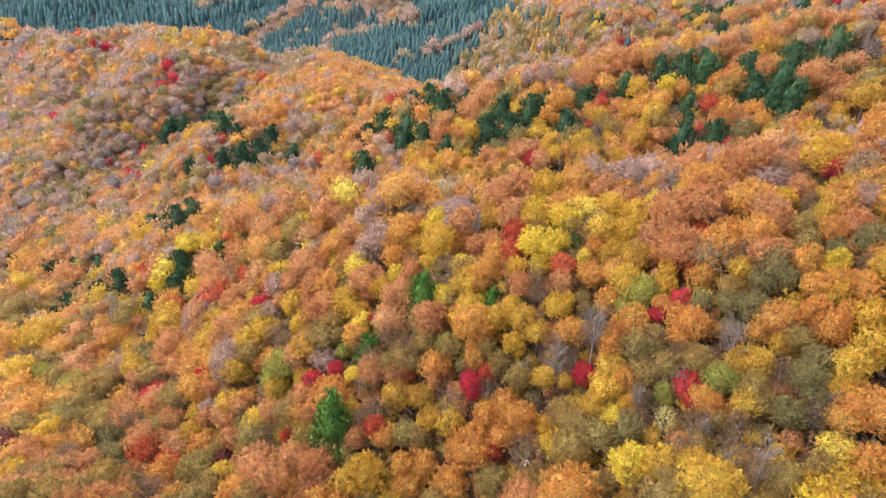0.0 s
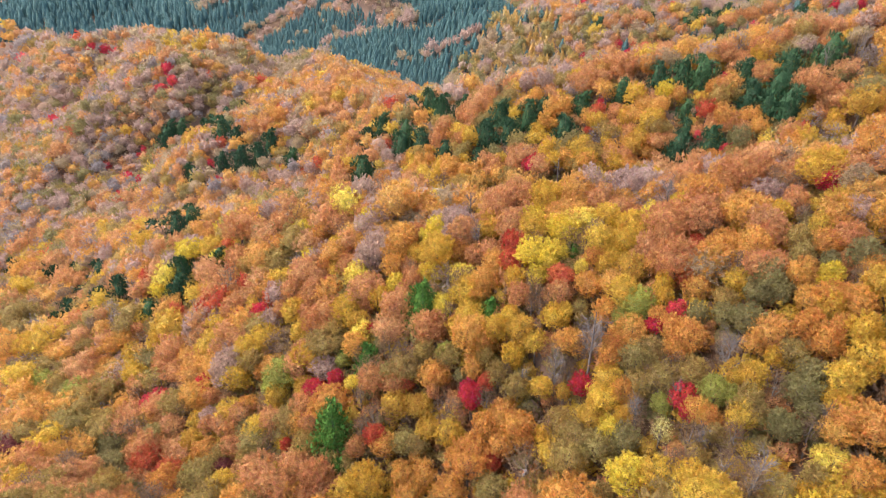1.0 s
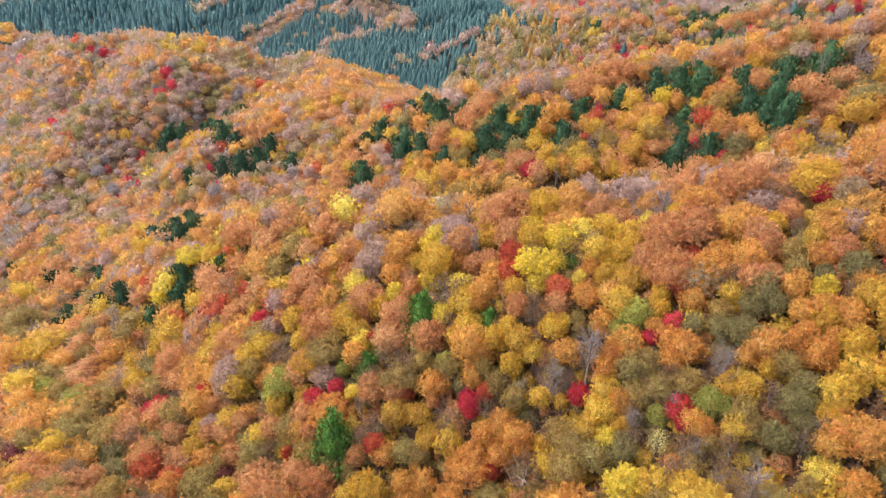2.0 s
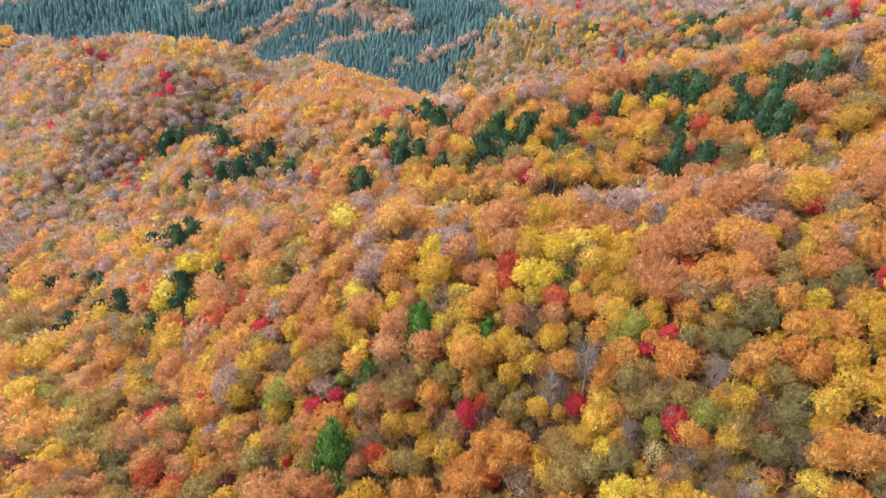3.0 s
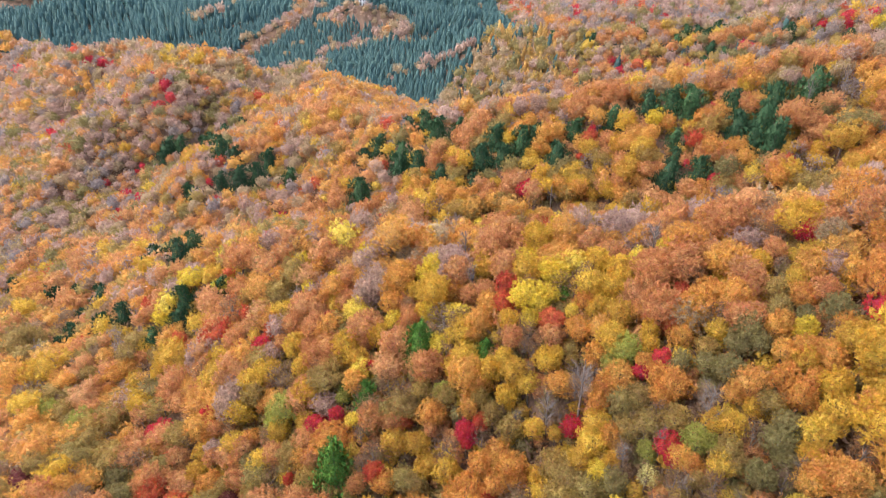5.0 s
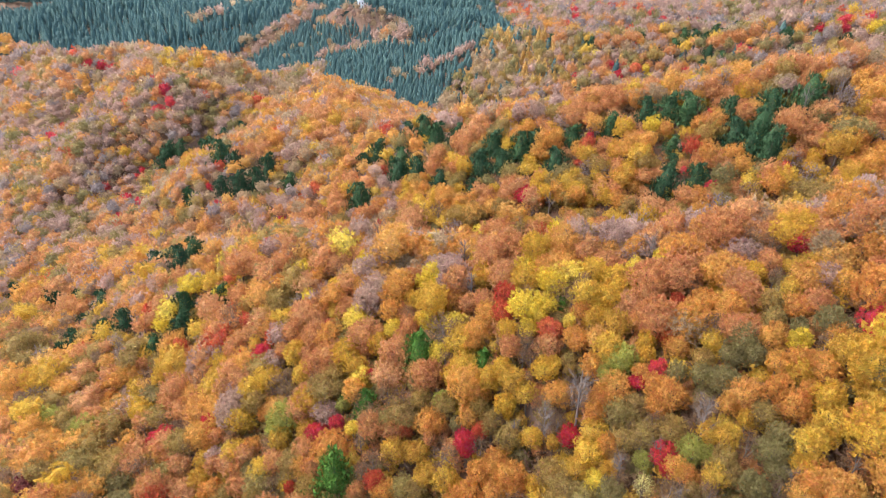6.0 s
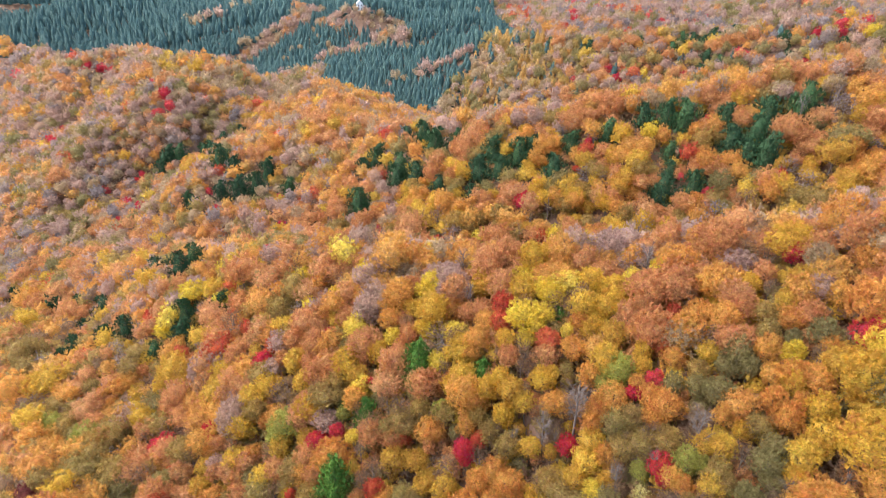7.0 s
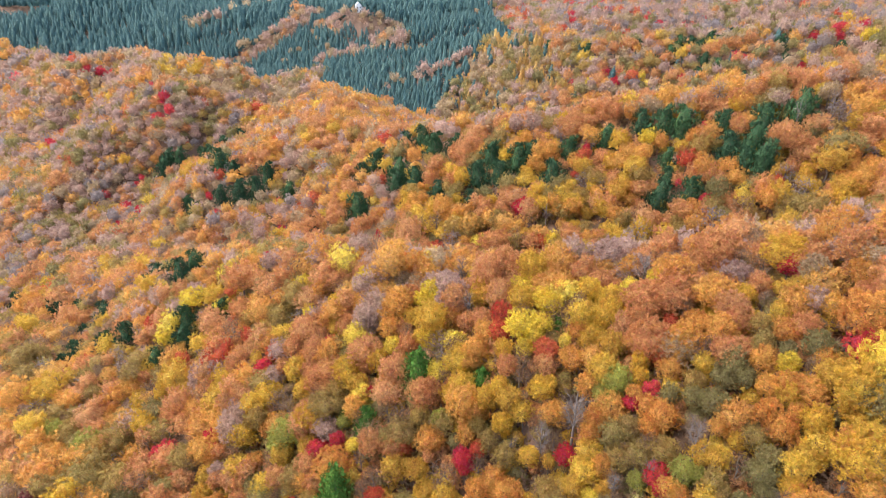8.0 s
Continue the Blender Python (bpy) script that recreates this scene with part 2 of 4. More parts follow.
def sprays(r, at, out, size, flat=1.0):
    """Small pointed leaf sprays at the places given, growing outwards and up."""
    n = len(at)
    g = unit(unit(out) * 0.6 + (0, 0, 0.55) + r.normal(0, 0.35, (n, 3)))
    side = unit(np.cross(g, unit(out) + r.normal(0, 0.55, (n, 3)))) * flat
    s = (size * r.uniform(0.6, 1.4, n))[:, None]
    v = np.stack([at + g * s * 1.15, at - g * s * 0.55 + side * s * 0.72, at - g * s * 0.55 - side * s * 0.72], 1)
    return v.reshape(-1, 3), np.arange(n * 3).reshape(n, 3)


def stick(a, b, ra, rb, sides=5):
    a, b = np.asarray(a, float), np.asarray(b, float)
    d = unit(b - a)
    u = unit(np.cross(d, (0.3, 0.9, 0.2)))
    w = np.cross(d, u)
    ang = np.arange(sides) * 2 * np.pi / sides
    ring = np.cos(ang)[:, None] * u + np.sin(ang)[:, None] * w
    i = np.arange(sides)
    j = (i + 1) % sides
    return np.concatenate([a + ring * ra, b + ring * rb]), np.concatenate([np.stack([i, j, j + sides], 1), np.stack([i, j + sides, i + sides], 1)])


def split_ball(verts, faces):
    """Each triangle of a ball cut into four."""
    vs, fs, seen = [tuple(v) for v in verts], [], {}
    def middle(i, j):
        key = (min(i, j), max(i, j))
        if key not in seen:
            seen[key] = len(vs)
            vs.append(tuple(unit(np.array(vs[i]) + np.array(vs[j]))))
        return seen[key]
    for p, q, w in faces:
        pq, qw, wp = middle(p, q), middle(q, w), middle(w, p)
        fs += [(p, pq, wp), (q, qw, pq), (w, wp, qw), (pq, qw, wp)]
    return np.array(vs), np.array(fs)


BALL_V, BALL_F = split_ball(ICO_V, ICO_F)


def spread(r, n, low, jitter):
    """About n directions spread evenly over a ball, down to the height given."""
    k = np.arange(n) + 0.5
    high = 1 - (1 - low) * k / n
    ring, turn = np.sqrt(np.maximum(1 - high ** 2, 0)), k * 2.39996 + r.uniform(0, 6.28)
    return unit(np.stack([ring * np.cos(turn), ring * np.sin(turn), high], 1) + r.normal(0, jitter / math.sqrt(n), (n, 3)))


def round_crown(seed, lobes, n_sprays, size, core=True, tall=1.0, fine=True):
    """A broadleaf crown: a few uneven limbs of foliage, each a heap of tufts clothed in small leaf sprays; its middle at z = 0."""
    r = np.random.default_rng(seed)
    limbs = max(4, lobes // 4)
    boss, push = spread(r, limbs, -0.5, 1.0), r.uniform(0.3, 1.0, limbs)
    tuft, lift = spread(r, lobes * 4, -0.75, 0.9), r.uniform(0.3, 1.0, lobes * 4)
    wide, narrow = 2.2 / math.sqrt(limbs), 2.3 / math.sqrt(lobes * 4)
    lean, oval = r.normal(0, 0.13, 2), r.uniform(0.78, 1.16, 2)

    def dome(d, depth):
        far = np.sqrt(np.maximum(2 - 2 * d @ boss.T, 0)) / wide
        big = (np.maximum(1 - far ** 2, 0) * push).max(1)
        small = (np.maximum(1 - np.sqrt(np.maximum(2 - 2 * d @ tuft.T, 0)) / narrow, 0) * lift).max(1)
        low = np.clip(-d[:, 2], 0, 1)
        p = d * ((0.60 + 0.36 * big + 0.26 * small) * depth)[:, None]
        flare = 1 - 0.28 * low
        return np.stack([p[:, 0] * flare * oval[0] + lean[0] * p[:, 2], p[:, 1] * flare * oval[1] + lean[1] * p[:, 2], p[:, 2] * np.where(d[:, 2] > 0, 1.05 * tall, 0.95)], 1)

    pieces = []
    if core:
        bv, bf = (BALL_V, BALL_F) if fine else (ICO_V, ICO_F)
        bv = unit(bv @ np.array(Euler(r.uniform(0, 6, 3)).to_matrix()))
        bf = bf[bv[bf][:, :, 2].max(1) > (-0.45 if lobes > 20 else -0.12)]
        pieces.append((dome(bv, r.uniform(0.74, 0.88, len(bv))), bf))
    d = unit(r.normal(0, 1, (n_sprays * 4, 3)) + (0, 0, 0.3))
    off = np.sqrt(np.maximum(2 - 2 * (d @ tuft.T).max(1), 0)) / narrow
    d = d[(d[:, 2] > -0.8) & (off < r.uniform(0.25, 0.75, len(d)))][:n_sprays]
    pos = dome(d, r.uniform(0.86, 1.06, len(d)) if core else r.uniform(0.5, 1.06, len(d)))
    pieces.append(sprays(r, pos, d, size))
    c = dome(boss, np.full(limbs, 0.7))
    c[0] = (0, 0, 0.1)
    return join(pieces), c


def broad_trunk(seed, c, foot, limbs, sides=5):
    """A trunk with limbs that reach into the lobes; crown's middle at height foot (in crown radii)."""
    r = np.random.default_rng(seed)
    bend = r.normal(0, 0.06, 2)
    fork = np.array([bend[0], bend[1], foot * 0.62])
    pieces = [stick((0, 0, -0.3), fork * (0.4, 0.4, 0.5), 0.075, 0.055, sides + 1), stick(fork * (0.4, 0.4, 0.5), fork, 0.055, 0.045, sides + 1), stick(fork, c[0] + (0, 0, foot + 0.35), 0.045, 0.012, sides)]
    for k in range(1, min(limbs, len(c))):
        tip = c[k] + (0, 0, foot)
        mid = fork * 0.45 + tip * 0.55 - (0, 0, 0.06)
        base = fork + (0, 0, r.uniform(-0.15, 0.5))
        pieces += [stick(base, mid, 0.03, 0.018, 4), stick(mid, tip, 0.018, 0.006, 4)]
    return join(pieces)


def conifer(seed, height, whorls, per, n_side, size, droop=0.25, ovate=0.75, body=0.45):
    """Tiers of drooping boughs round a straight stem; crown radius 1, height in radii."""
    r = np.random.default_rng(seed)
    at, out, pieces = [], [], []
    for k in range(whorls):
        u = (k + 0.5) / whorls
        z = height * (0.14 + 0.84 * u)
        length = (1 - u) ** ovate * (0.75 + 0.9 * min(u * 4, 0.5)) + 0.05
        tier = r.uniform(0.8, 1.12)
        for j in range(max(3, round(per * (1 - 0.55 * u)))):
            a = 6.283 * (j + r.uniform(-0.35, 0.35)) / per + k * 1.7
            ln = length * tier * r.uniform(0.82, 1.06)
            d = np.array([np.cos(a), np.sin(a), 0])
            for q in range(n_side):
                f = 0.38 + 0.62 * (q + 0.6) / n_side
                at.append(d * ln * f + (0, 0, z - droop * ln * f * f + r.normal(0, 0.03)) + r.normal(0, 0.05, 3))
                out.append(d * 0.5 + (0, 0, 0.9))
    pieces.append(sprays(r, np.array(at), np.array(out), size, 0.9))
    n, rings = (7, 5) if whorls > 5 else (6, 3)
    a = np.arange(n) * 6.283 / n
    v, f = [], []
    for k in range(rings):
        u = k / rings
        rad = body * ((1 - u) ** ovate * (0.75 + 0.9 * min(u * 4, 0.5)) + 0.03) * r.uniform(0.85, 1.12, n)
        v.append(np.stack([np.cos(a) * rad, np.sin(a) * rad, np.full(n, height * (0.13 + 0.82 * u)) + r.normal(0, 0.03, n)], 1))
    v = np.concatenate(v + [np.array([(0, 0, height * 0.96), (0, 0, height * 0.11)])])
    i, j = np.arange(n), (np.arange(n) + 1) % n
    for k in range(rings - 1):
        f += [np.stack([i + k * n, j + k * n, j + k * n + n], 1), np.stack([i + k * n, j + k * n + n, i + k * n + n], 1)]
    top = (rings - 1) * n
    f += [np.stack([i + top, j + top, np.full(n, rings * n)], 1), np.stack([j, i, np.full(n, rings * n + 1)], 1)]
    pieces.append((v, np.concatenate(f)))
    return join(pieces)


def bare_branches(seed, height, limbs, twigs):
    r = np.random.default_rng(seed)
    pieces = []
    for k in range(limbs):
        z = height * r.uniform(0.35, 0.85)
        a = r.uniform(0, 6.283)
        ln = r.uniform(0.5, 1.0) * (1.25 - z / height * 0.7)
        tip = np.array([np.cos(a) * ln * 0.7, np.sin(a) * ln * 0.7, z + ln * 1.1])
        pieces.append(stick((0, 0, z), tip, 0.022, 0.008, 3))
        for _ in range(twigs):
            f = r.uniform(0.3, 1.0)
            b = np.array([0, 0, z]) * (1 - f) + tip * f
            pieces.append(stick(b, b + unit(r.normal(0, 1, 3) * (1, 1, 0.5) + (np.cos(a) * 0.5, np.sin(a) * 0.5, 0.9)) * r.uniform(0.25, 0.5), 0.008, 0.003, 3))
    return join(pieces)


FOOT = 1.5          # height of a round crown's middle over the foot, in crown radii
KINDS = {
    # name, what the label says, form
    "russet": ("oak_tree", "broadleaf tree with russet-brown autumn crown", "round"),
    "amber": ("broadleaf_tree", "broadleaf tree with amber-orange autumn crown", "round"),
    "gold": ("golden_tree", "broadleaf tree with golden-yellow autumn crown", "round"),
    "lemon": ("yellow_tree", "broadleaf tree with bright lemon-yellow crown", "round"),
    "olive": ("fading_tree", "broadleaf tree with dull olive-brown crown", "round"),
    "crimson": ("red_maple_tree", "maple with vivid crimson autumn crown", "round"),
    "scarlet": ("scarlet_maple_tree", "maple with orange-red autumn crown", "round"),
    "mauve": ("thin_tree", "half-leafless tree with mauve-brown twiggy crown", "thin"),
    "umber": ("twiggy_tree", "half-leafless tree with brown twiggy crown", "thin"),
    "sage": ("greyish_tree", "broadleaf tree with grey-green late-turning crown", "round"),
    "lime": ("lime_green_tree", "broadleaf tree with yellow-green crown", "round"),
    "cream": ("pale_tree", "slender tree with sparse creamy-yellow leaves", "thin"),
    "wine": ("dark_maple_tree", "maple with dull wine-red crown", "round"),
    "straw": ("straw_tree", "broadleaf tree with haze-paled straw crown", "round"),
    "rose": ("dusky_tree", "broadleaf tree with haze-dulled rose-brown crown", "round"),
    "pine": ("pine_tree", "dark green pine among autumn trees", "pine"),
    "fir": ("fir_tree", "dense bright green conifer among autumn trees", "fir"),
    "larch": ("larch_tree", "slender larch with golden needles", "larch"),
    "spruce": ("spruce_tree", "plantation conifer, its dark green blued for haze", "spruce"),
    "bare": ("bare_tree", "leafless grey tree with pale limbs", "bare"),
}

def forms_at(level):
    """The shapes for one level of detail: 0 on the near slope, 1 on the slopes behind it."""
    out = {"round": [], "thin": [], "pine": [], "fir": [], "larch": [], "bare": [], "spruce": []}
    for k in range(5 if level == 0 else 4):
        lobes, n, s = ((34, 1500, 0.072), (22, 480, 0.105))[level]
        crown, c = round_crown(100 + k, lobes, n, s, True, (0.9, 1.05, 0.8, 1.15, 0.95)[k])
        out["round"].append((crown, broad_trunk(200 + k, c, FOOT, 6 if level == 0 else 3)))
        crown, c = round_crown(300 + k, lobes, int(n * 0.8), s * 0.62, False, 1.1)
        out["thin"].append((crown, broad_trunk(400 + k, c, FOOT, 14 if level == 0 else 7, 4)))
        whorls, per, side, s = ((13, 11, 6, 0.17), (9, 9, 5, 0.23))[level]
        stem = lambda h: stick((0, 0, -0.3), (0, 0, h * 0.96), 0.07, 0.015, 5)
        out["fir"].append((conifer(500 + k, 2.3, 13, 17, 7, 0.085, 0.2, 0.6), stem(2.3)))
        out["pine"].append((conifer(550 + k, 2.15, 7, 13, 8, 0.105, 0.06, 0.42), stem(2.15)))
        out["larch"].append((conifer(600 + k, 3.0, whorls, per, side, s * 0.9, 0.1), stem(3.0)))
        out["spruce"].append((conifer(650 + k, 3.8, whorls, per, side, s, 0.3, 0.9), stem(3.8)))
        out["bare"].append((bare_branches(700 + k, 3.6, 16 if level == 0 else 9, 11 if level == 0 else 5), stem(3.6)))
    return out


BUILT = {}


def meshes_for(species, level):
    key = (species, level)
    if key not in BUILT:
        form = KINDS[species][2]
        made = []
        for crown, trunk in FORMS[level][form]:
            cv = crown[0] + (0, 0, FOOT) if form in ("round", "thin") else crown[0]
            cm, tm = solid("crown", cv, crown[1]), solid("trunk", *trunk)
            cm.materials.append(PALE_BARK if species == "bare" else LEAVES[species])
            tm.materials.append(PALE_BARK if species in ("bare", "lemon", "mauve", "umber") else BARK)
            made.append((cm, tm))
        BUILT[key] = made
    return BUILT[key]


FORMS = {0: forms_at(0), 1: forms_at(1)}
PLACE = {0: ("on the near slope", "near slope"), 1: ("on the slope across the valley", "slope across the valley")}


def tree(species, level, x, y, z, radius, tall, turn, lean=0.0, variant=0):
    name, words, _ = KINDS[species]
    made = meshes_for(species, level)
    cm, tm = made[variant % len(made)]
    top = new(name)
    top.matrix_world = Matrix.LocRotScale((x, y, z), Euler((lean, lean * 0.6, turn)), (radius, radius, radius * tall))
    low = min(tall, 1.2) / tall if KINDS[species][2] in ("round", "thin") else 1.0     # a tall tree has a longer stem, not a longer crown
    for part_name, me in (("crown", cm), ("trunk", tm)):
        ob = new(part_name, me)
        ob.parent = top
        if me is cm:
            ob.matrix_local = Matrix.Translation((0, 0, FOOT * (1 - low))) @ Matrix.Diagonal((1, 1, low, 1))
    return tagged(top, words + " " + PLACE[level][0], "tree", "%s trees on the %s" % (species, PLACE[level][1]))


# ---- which trees grow where ----
MIX = {
    "near": dict(russet=24, amber=30, gold=20, lemon=3, olive=10, scarlet=1, umber=5, sage=3, crimson=0.3),
    "near_west": dict(russet=34, amber=22, gold=7, olive=16, rose=12, umber=8, scarlet=1, sage=4),
    "yellow": dict(lemon=24, gold=34, amber=24, russet=12, umber=4),
    "crest": dict(russet=46, rose=20, amber=20, straw=5, gold=6, lemon=1, scarlet=0.3, umber=3),
    "foot": dict(gold=26, amber=20, olive=24, sage=8, russet=10, umber=9, lemon=3),
    # Spur: dull kinds, partly to darken a slope that turns from the light.
    "spur": dict(amber=20, russet=27, olive=36, umber=16, scarlet=1),
    "pine": dict(olive=12, gold=18, amber=28, russet=28, scarlet=3, crimson=0.4, mauve=8, sage=3),
    "pine_west": dict(rose=16, russet=27, amber=20, straw=14, olive=9, sage=4, mauve=4, gold=5, crimson=1, scarlet=1.5),
    "pine_top": dict(russet=44, rose=14, straw=10, amber=20, olive=4, gold=4, mauve=1),
    "pine_foot": dict(olive=40, gold=12, amber=18, umber=14, russet=14, sage=4),
    "knob": dict(straw=22, amber=26, russet=36, gold=8, rose=8),
    # Far hills: large shares of the haze-toned kinds, in place of real haze.
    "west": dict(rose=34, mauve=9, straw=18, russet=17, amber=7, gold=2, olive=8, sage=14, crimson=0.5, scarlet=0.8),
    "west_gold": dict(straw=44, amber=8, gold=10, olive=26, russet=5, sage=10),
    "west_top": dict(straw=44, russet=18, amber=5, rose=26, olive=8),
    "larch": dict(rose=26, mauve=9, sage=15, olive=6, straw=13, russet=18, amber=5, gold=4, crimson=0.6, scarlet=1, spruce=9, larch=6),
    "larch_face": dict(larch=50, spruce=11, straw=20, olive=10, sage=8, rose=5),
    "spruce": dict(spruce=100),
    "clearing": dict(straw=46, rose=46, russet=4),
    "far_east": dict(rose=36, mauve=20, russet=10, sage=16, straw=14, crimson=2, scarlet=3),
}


def choose(mix, r, here=None):
    """A species by the shares of the mix; here: how each one thrives at the place."""
    k = list(mix)
    w = np.array([mix[i] * (here[i] if here else 1.0) for i in k], float)
    return k[r.choice(len(k), p=w / w.sum())]


# Strips of broadleaf wood between the plantations: from, to, half width.
STRIPS = [(-201, 662, -182, 685, 12), (-182, 685, -161, 709, 13), (-161, 709, -142, 765, 13), (-125, 715, -97, 662, 7), (-97, 662, -61, 649, 7), (-61, 649, -38, 651, 6), (-109, 606, -81, 612, 10), (-81, 612, -38, 550, 10), (-38, 550, -27, 548, 9), (-247, 816, -208, 900, 9), (-288, 757, -253, 765, 9), (-33, 461, -3, 460, 4), (-3, 460, 26, 457, 4), (26, 457, 54, 451, 4)]


def in_strip(x, y):
    for ax, ay, bx, by, half in STRIPS:
        dx, dy = bx - ax, by - ay
        u = min(1, max(0, ((x - ax) * dx + (y - ay) * dy) / (dx * dx + dy * dy)))
        if math.hypot(x - ax - u * dx, y - ay - u * dy) < half * (1 + 0.35 * math.sin(x * 0.21 + y * 0.13)):
            return True
    return False


def stand(x, y, ridge, side, rise):
    """The kind of stand at a place, by its ridge and side; rise: how much higher the ground lies 14 m behind it."""
    if ridge == "near":
        if side > 0 and x > -12 and y < 68 + 0.1 * x:
            return "foot"
        if side > 0 and -8 < x < 30 and 78 < y < 106:
            return "yellow"
        if x < -28 and side > 0:
            return "near_west"
        return "crest" if rise < 4 else "near"
    if ridge == "spur":
        return "spur"
    if ridge in ("pine", "west") and -112 < x < 0 and y > 335:
        return "knob"
    if ridge == "pine" and y < 400:
        if side > 0 and x < -15 and y < 310:
            return "pine_west"
        if side > 0 and x > -15 and y < 203 - 0.6 * x:
            return "pine_foot"
        return "pine" if side > 0 and y < 290 and rise > 2.5 else "pine_top"
    if ridge == "west_back" and x > -205 and side > 0 and y > 425:
        return "west_gold"
    if ridge == "west_back" and rise < 3 and x > -300:
        return "west_top"
    if x < -95 and y < 560 or ridge == "west_end":
        return "west"
    if ridge in ("west", "west_back"):
        return "west_top"
    if y > 385 and x < 12 + (y - 420) * 0.5 and x < 70:
        return "clearing" if in_strip(x, y) else "spruce"
    if ridge == "larch" or y < 500:
        return "larch_face" if x < 78 and y > 365 else "larch"
    if x < 60:
        return "clearing" if in_strip(x, y) else "spruce"
    return "far_east"


def scatter(r0, r1, spacing, seed, squeeze=1.0):
    """Uneven rows of places in the wedge of hillside between two distances; squeezed on steep ground."""
    r = np.random.default_rng(seed)
    n, m = int(r1 / spacing) + 2, int(r1 / spacing / squeeze) + 2
    gx, gy = np.meshgrid(np.arange(-n, n + 1) * spacing, np.arange(0, m + 1) * spacing * squeeze)
    gx = gx + (np.arange(m + 1)[:, None] % 2) * spacing / 2
    x = (gx + r.uniform(-0.36, 0.36, gx.shape) * spacing).ravel()
    y = (gy + r.uniform(-0.36, 0.36, gx.shape) * spacing).ravel()
    d = np.hypot(x, y)
    ok = (d >= r0) & (d < r1) & (np.abs(x) < 0.86 * y + 22) & (y > 24)
    return x[ok], y[ok]


TAKEN = []          # places of the trees set singly below, with their radius


def free(x, y, radius):
    return all((x - a) ** 2 + (y - b) ** 2 > (k * (radius + c)) ** 2 for a, b, c, k in TAKEN)


COUNT = {}


def single(species, places, level=0):
    """Trees that stand out: (x, y, crown radius) each."""
    r = np.random.default_rng(len(places) + 31)
    for k, (x, y, radius) in enumerate(places):
        z = float(land(x, y)[0])
        form = KINDS[species][2]
        TAKEN.append((x, y, radius, 0.56 if species == "pine" else 0.48 if species == "fir" else 0.44 if species == "bare" else 0.4))
        COUNT[species] = COUNT.get(species, 0) + 1
        tree(species, level, x, y, z, radius, min(1.9, max(0.95, 5.2 / (1.65 * radius))) if form in ("round", "thin") else r.uniform(0.9, 1.1), r.uniform(0, 6.28), r.normal(0, 0.03), k + len(places))


# ---- trees that stand out, by kind: (x, y, crown radius) ----
single("fir", [(-3.6, 95.6, 4.3), (-19.2, 95.1, 2.3), (-14.3, 108.3, 1.9), (-19.6, 79.5, 5.1), (-18.5, 74.9, 2.4), (8.7, 88.8, 2.6), (23.4, 93.1, 1.9), (-14.3, 91, 3.4)], 0)
single("russet", [(-27.6, 110.9, 4.4), (-33.9, 116.2, 3.9), (-22.8, 104.5, 4.2), (-26.7, 104.7, 3.6), (-45.3, 110.7, 3.8), (-49.7, 110.6, 3.9), (-9.1, 97.3, 3.9), (-10, 92.8, 3.8), (-2.5, 89.9, 3.7), (-20.6, 116.2, 3), (-36.1, 112.9, 3), (-6, 101.6, 2.7), (-28.7, 108.9, 2.9), (-57.4, 91.1, 3.6), (-63.4, 102.3, 2.3), (-59.8, 104.6, 2.3), (-49.3, 99.6, 2.2), (-78.6, 83.5, 4), (-73.1, 81.8, 4), (-70.4, 75, 4.3), (-68.7, 81.3, 3.3), (-48.8, 93.3, 2.1), (-40.8, 92.4, 2.8), (-33.4, 87.3, 2.6), (-26.3, 87.5, 3.2), (-21.9, 73.1, 4.1), (-26.1, 76.2, 3.6), (-20.3, 71.6, 3.5), (-12.7, 85.2, 3.1), (-8.5, 84, 3)], 0)
single("russet", [(-15.1, 75.9, 2), (-23.7, 70.9, 2.9), (-42.8, 90.1, 2.7), (29.3, 104.2, 3.8), (32.7, 100.8, 3.1), (13.2, 87.8, 2.3), (20.2, 85.1, 2.2), (-1.4, 90.7, 2.5), (33.4, 86, 2.7), (9.1, 100, 2.5), (6.1, 101.3, 2.3), (37.4, 88.6, 4.4), (36.1, 86.2, 3.3), (46.6, 89.2, 3.3), (50, 87.3, 3.2), (48.6, 78.9, 2.5), (64.5, 91.4, 3.3), (63.9, 95.9, 2.9), (58.2, 92.1, 2.8), (48.1, 97.1, 3.6), (54.3, 84.7, 2.1), (56, 73.4, 2.3), (-1.4, 80.4, 1.8)], 0)
single("amber", [(-8.3, 113.4, 4.8), (-11.5, 113.6, 3.4), (-12.4, 122.1, 3.6), (-17.2, 120.5, 3.1), (-26.3, 119.2, 2.3), (-79.7, 88.9, 4.2), (-48.8, 88.3, 3.5), (-52.1, 99.4, 2.2), (-50.3, 105.3, 3.8), (-1.4, 82.9, 3), (-6.6, 71.3, 3.2), (-3, 69.6, 2.6), (-10.1, 75.4, 2.7), (-26.8, 83.7, 2.5), (-5.5, 68.3, 2.8), (-4.7, 72.6, 1.7), (8.2, 93.4, 3.1), (6.7, 92, 2.4), (3.4, 103.2, 2.6), (26.2, 89.1, 2.1), (26.5, 79.6, 3.2), (28, 83.5, 2.7), (24.6, 84.5, 2.8), (9.8, 95.4, 2.5), (33.7, 104.6, 3.2), (51.2, 102.2, 4.1), (46, 77.9, 3.5), (43.6, 81.6, 2.6), (56.6, 77.5, 2.9), (61.4, 79.6, 2.9)], 0)
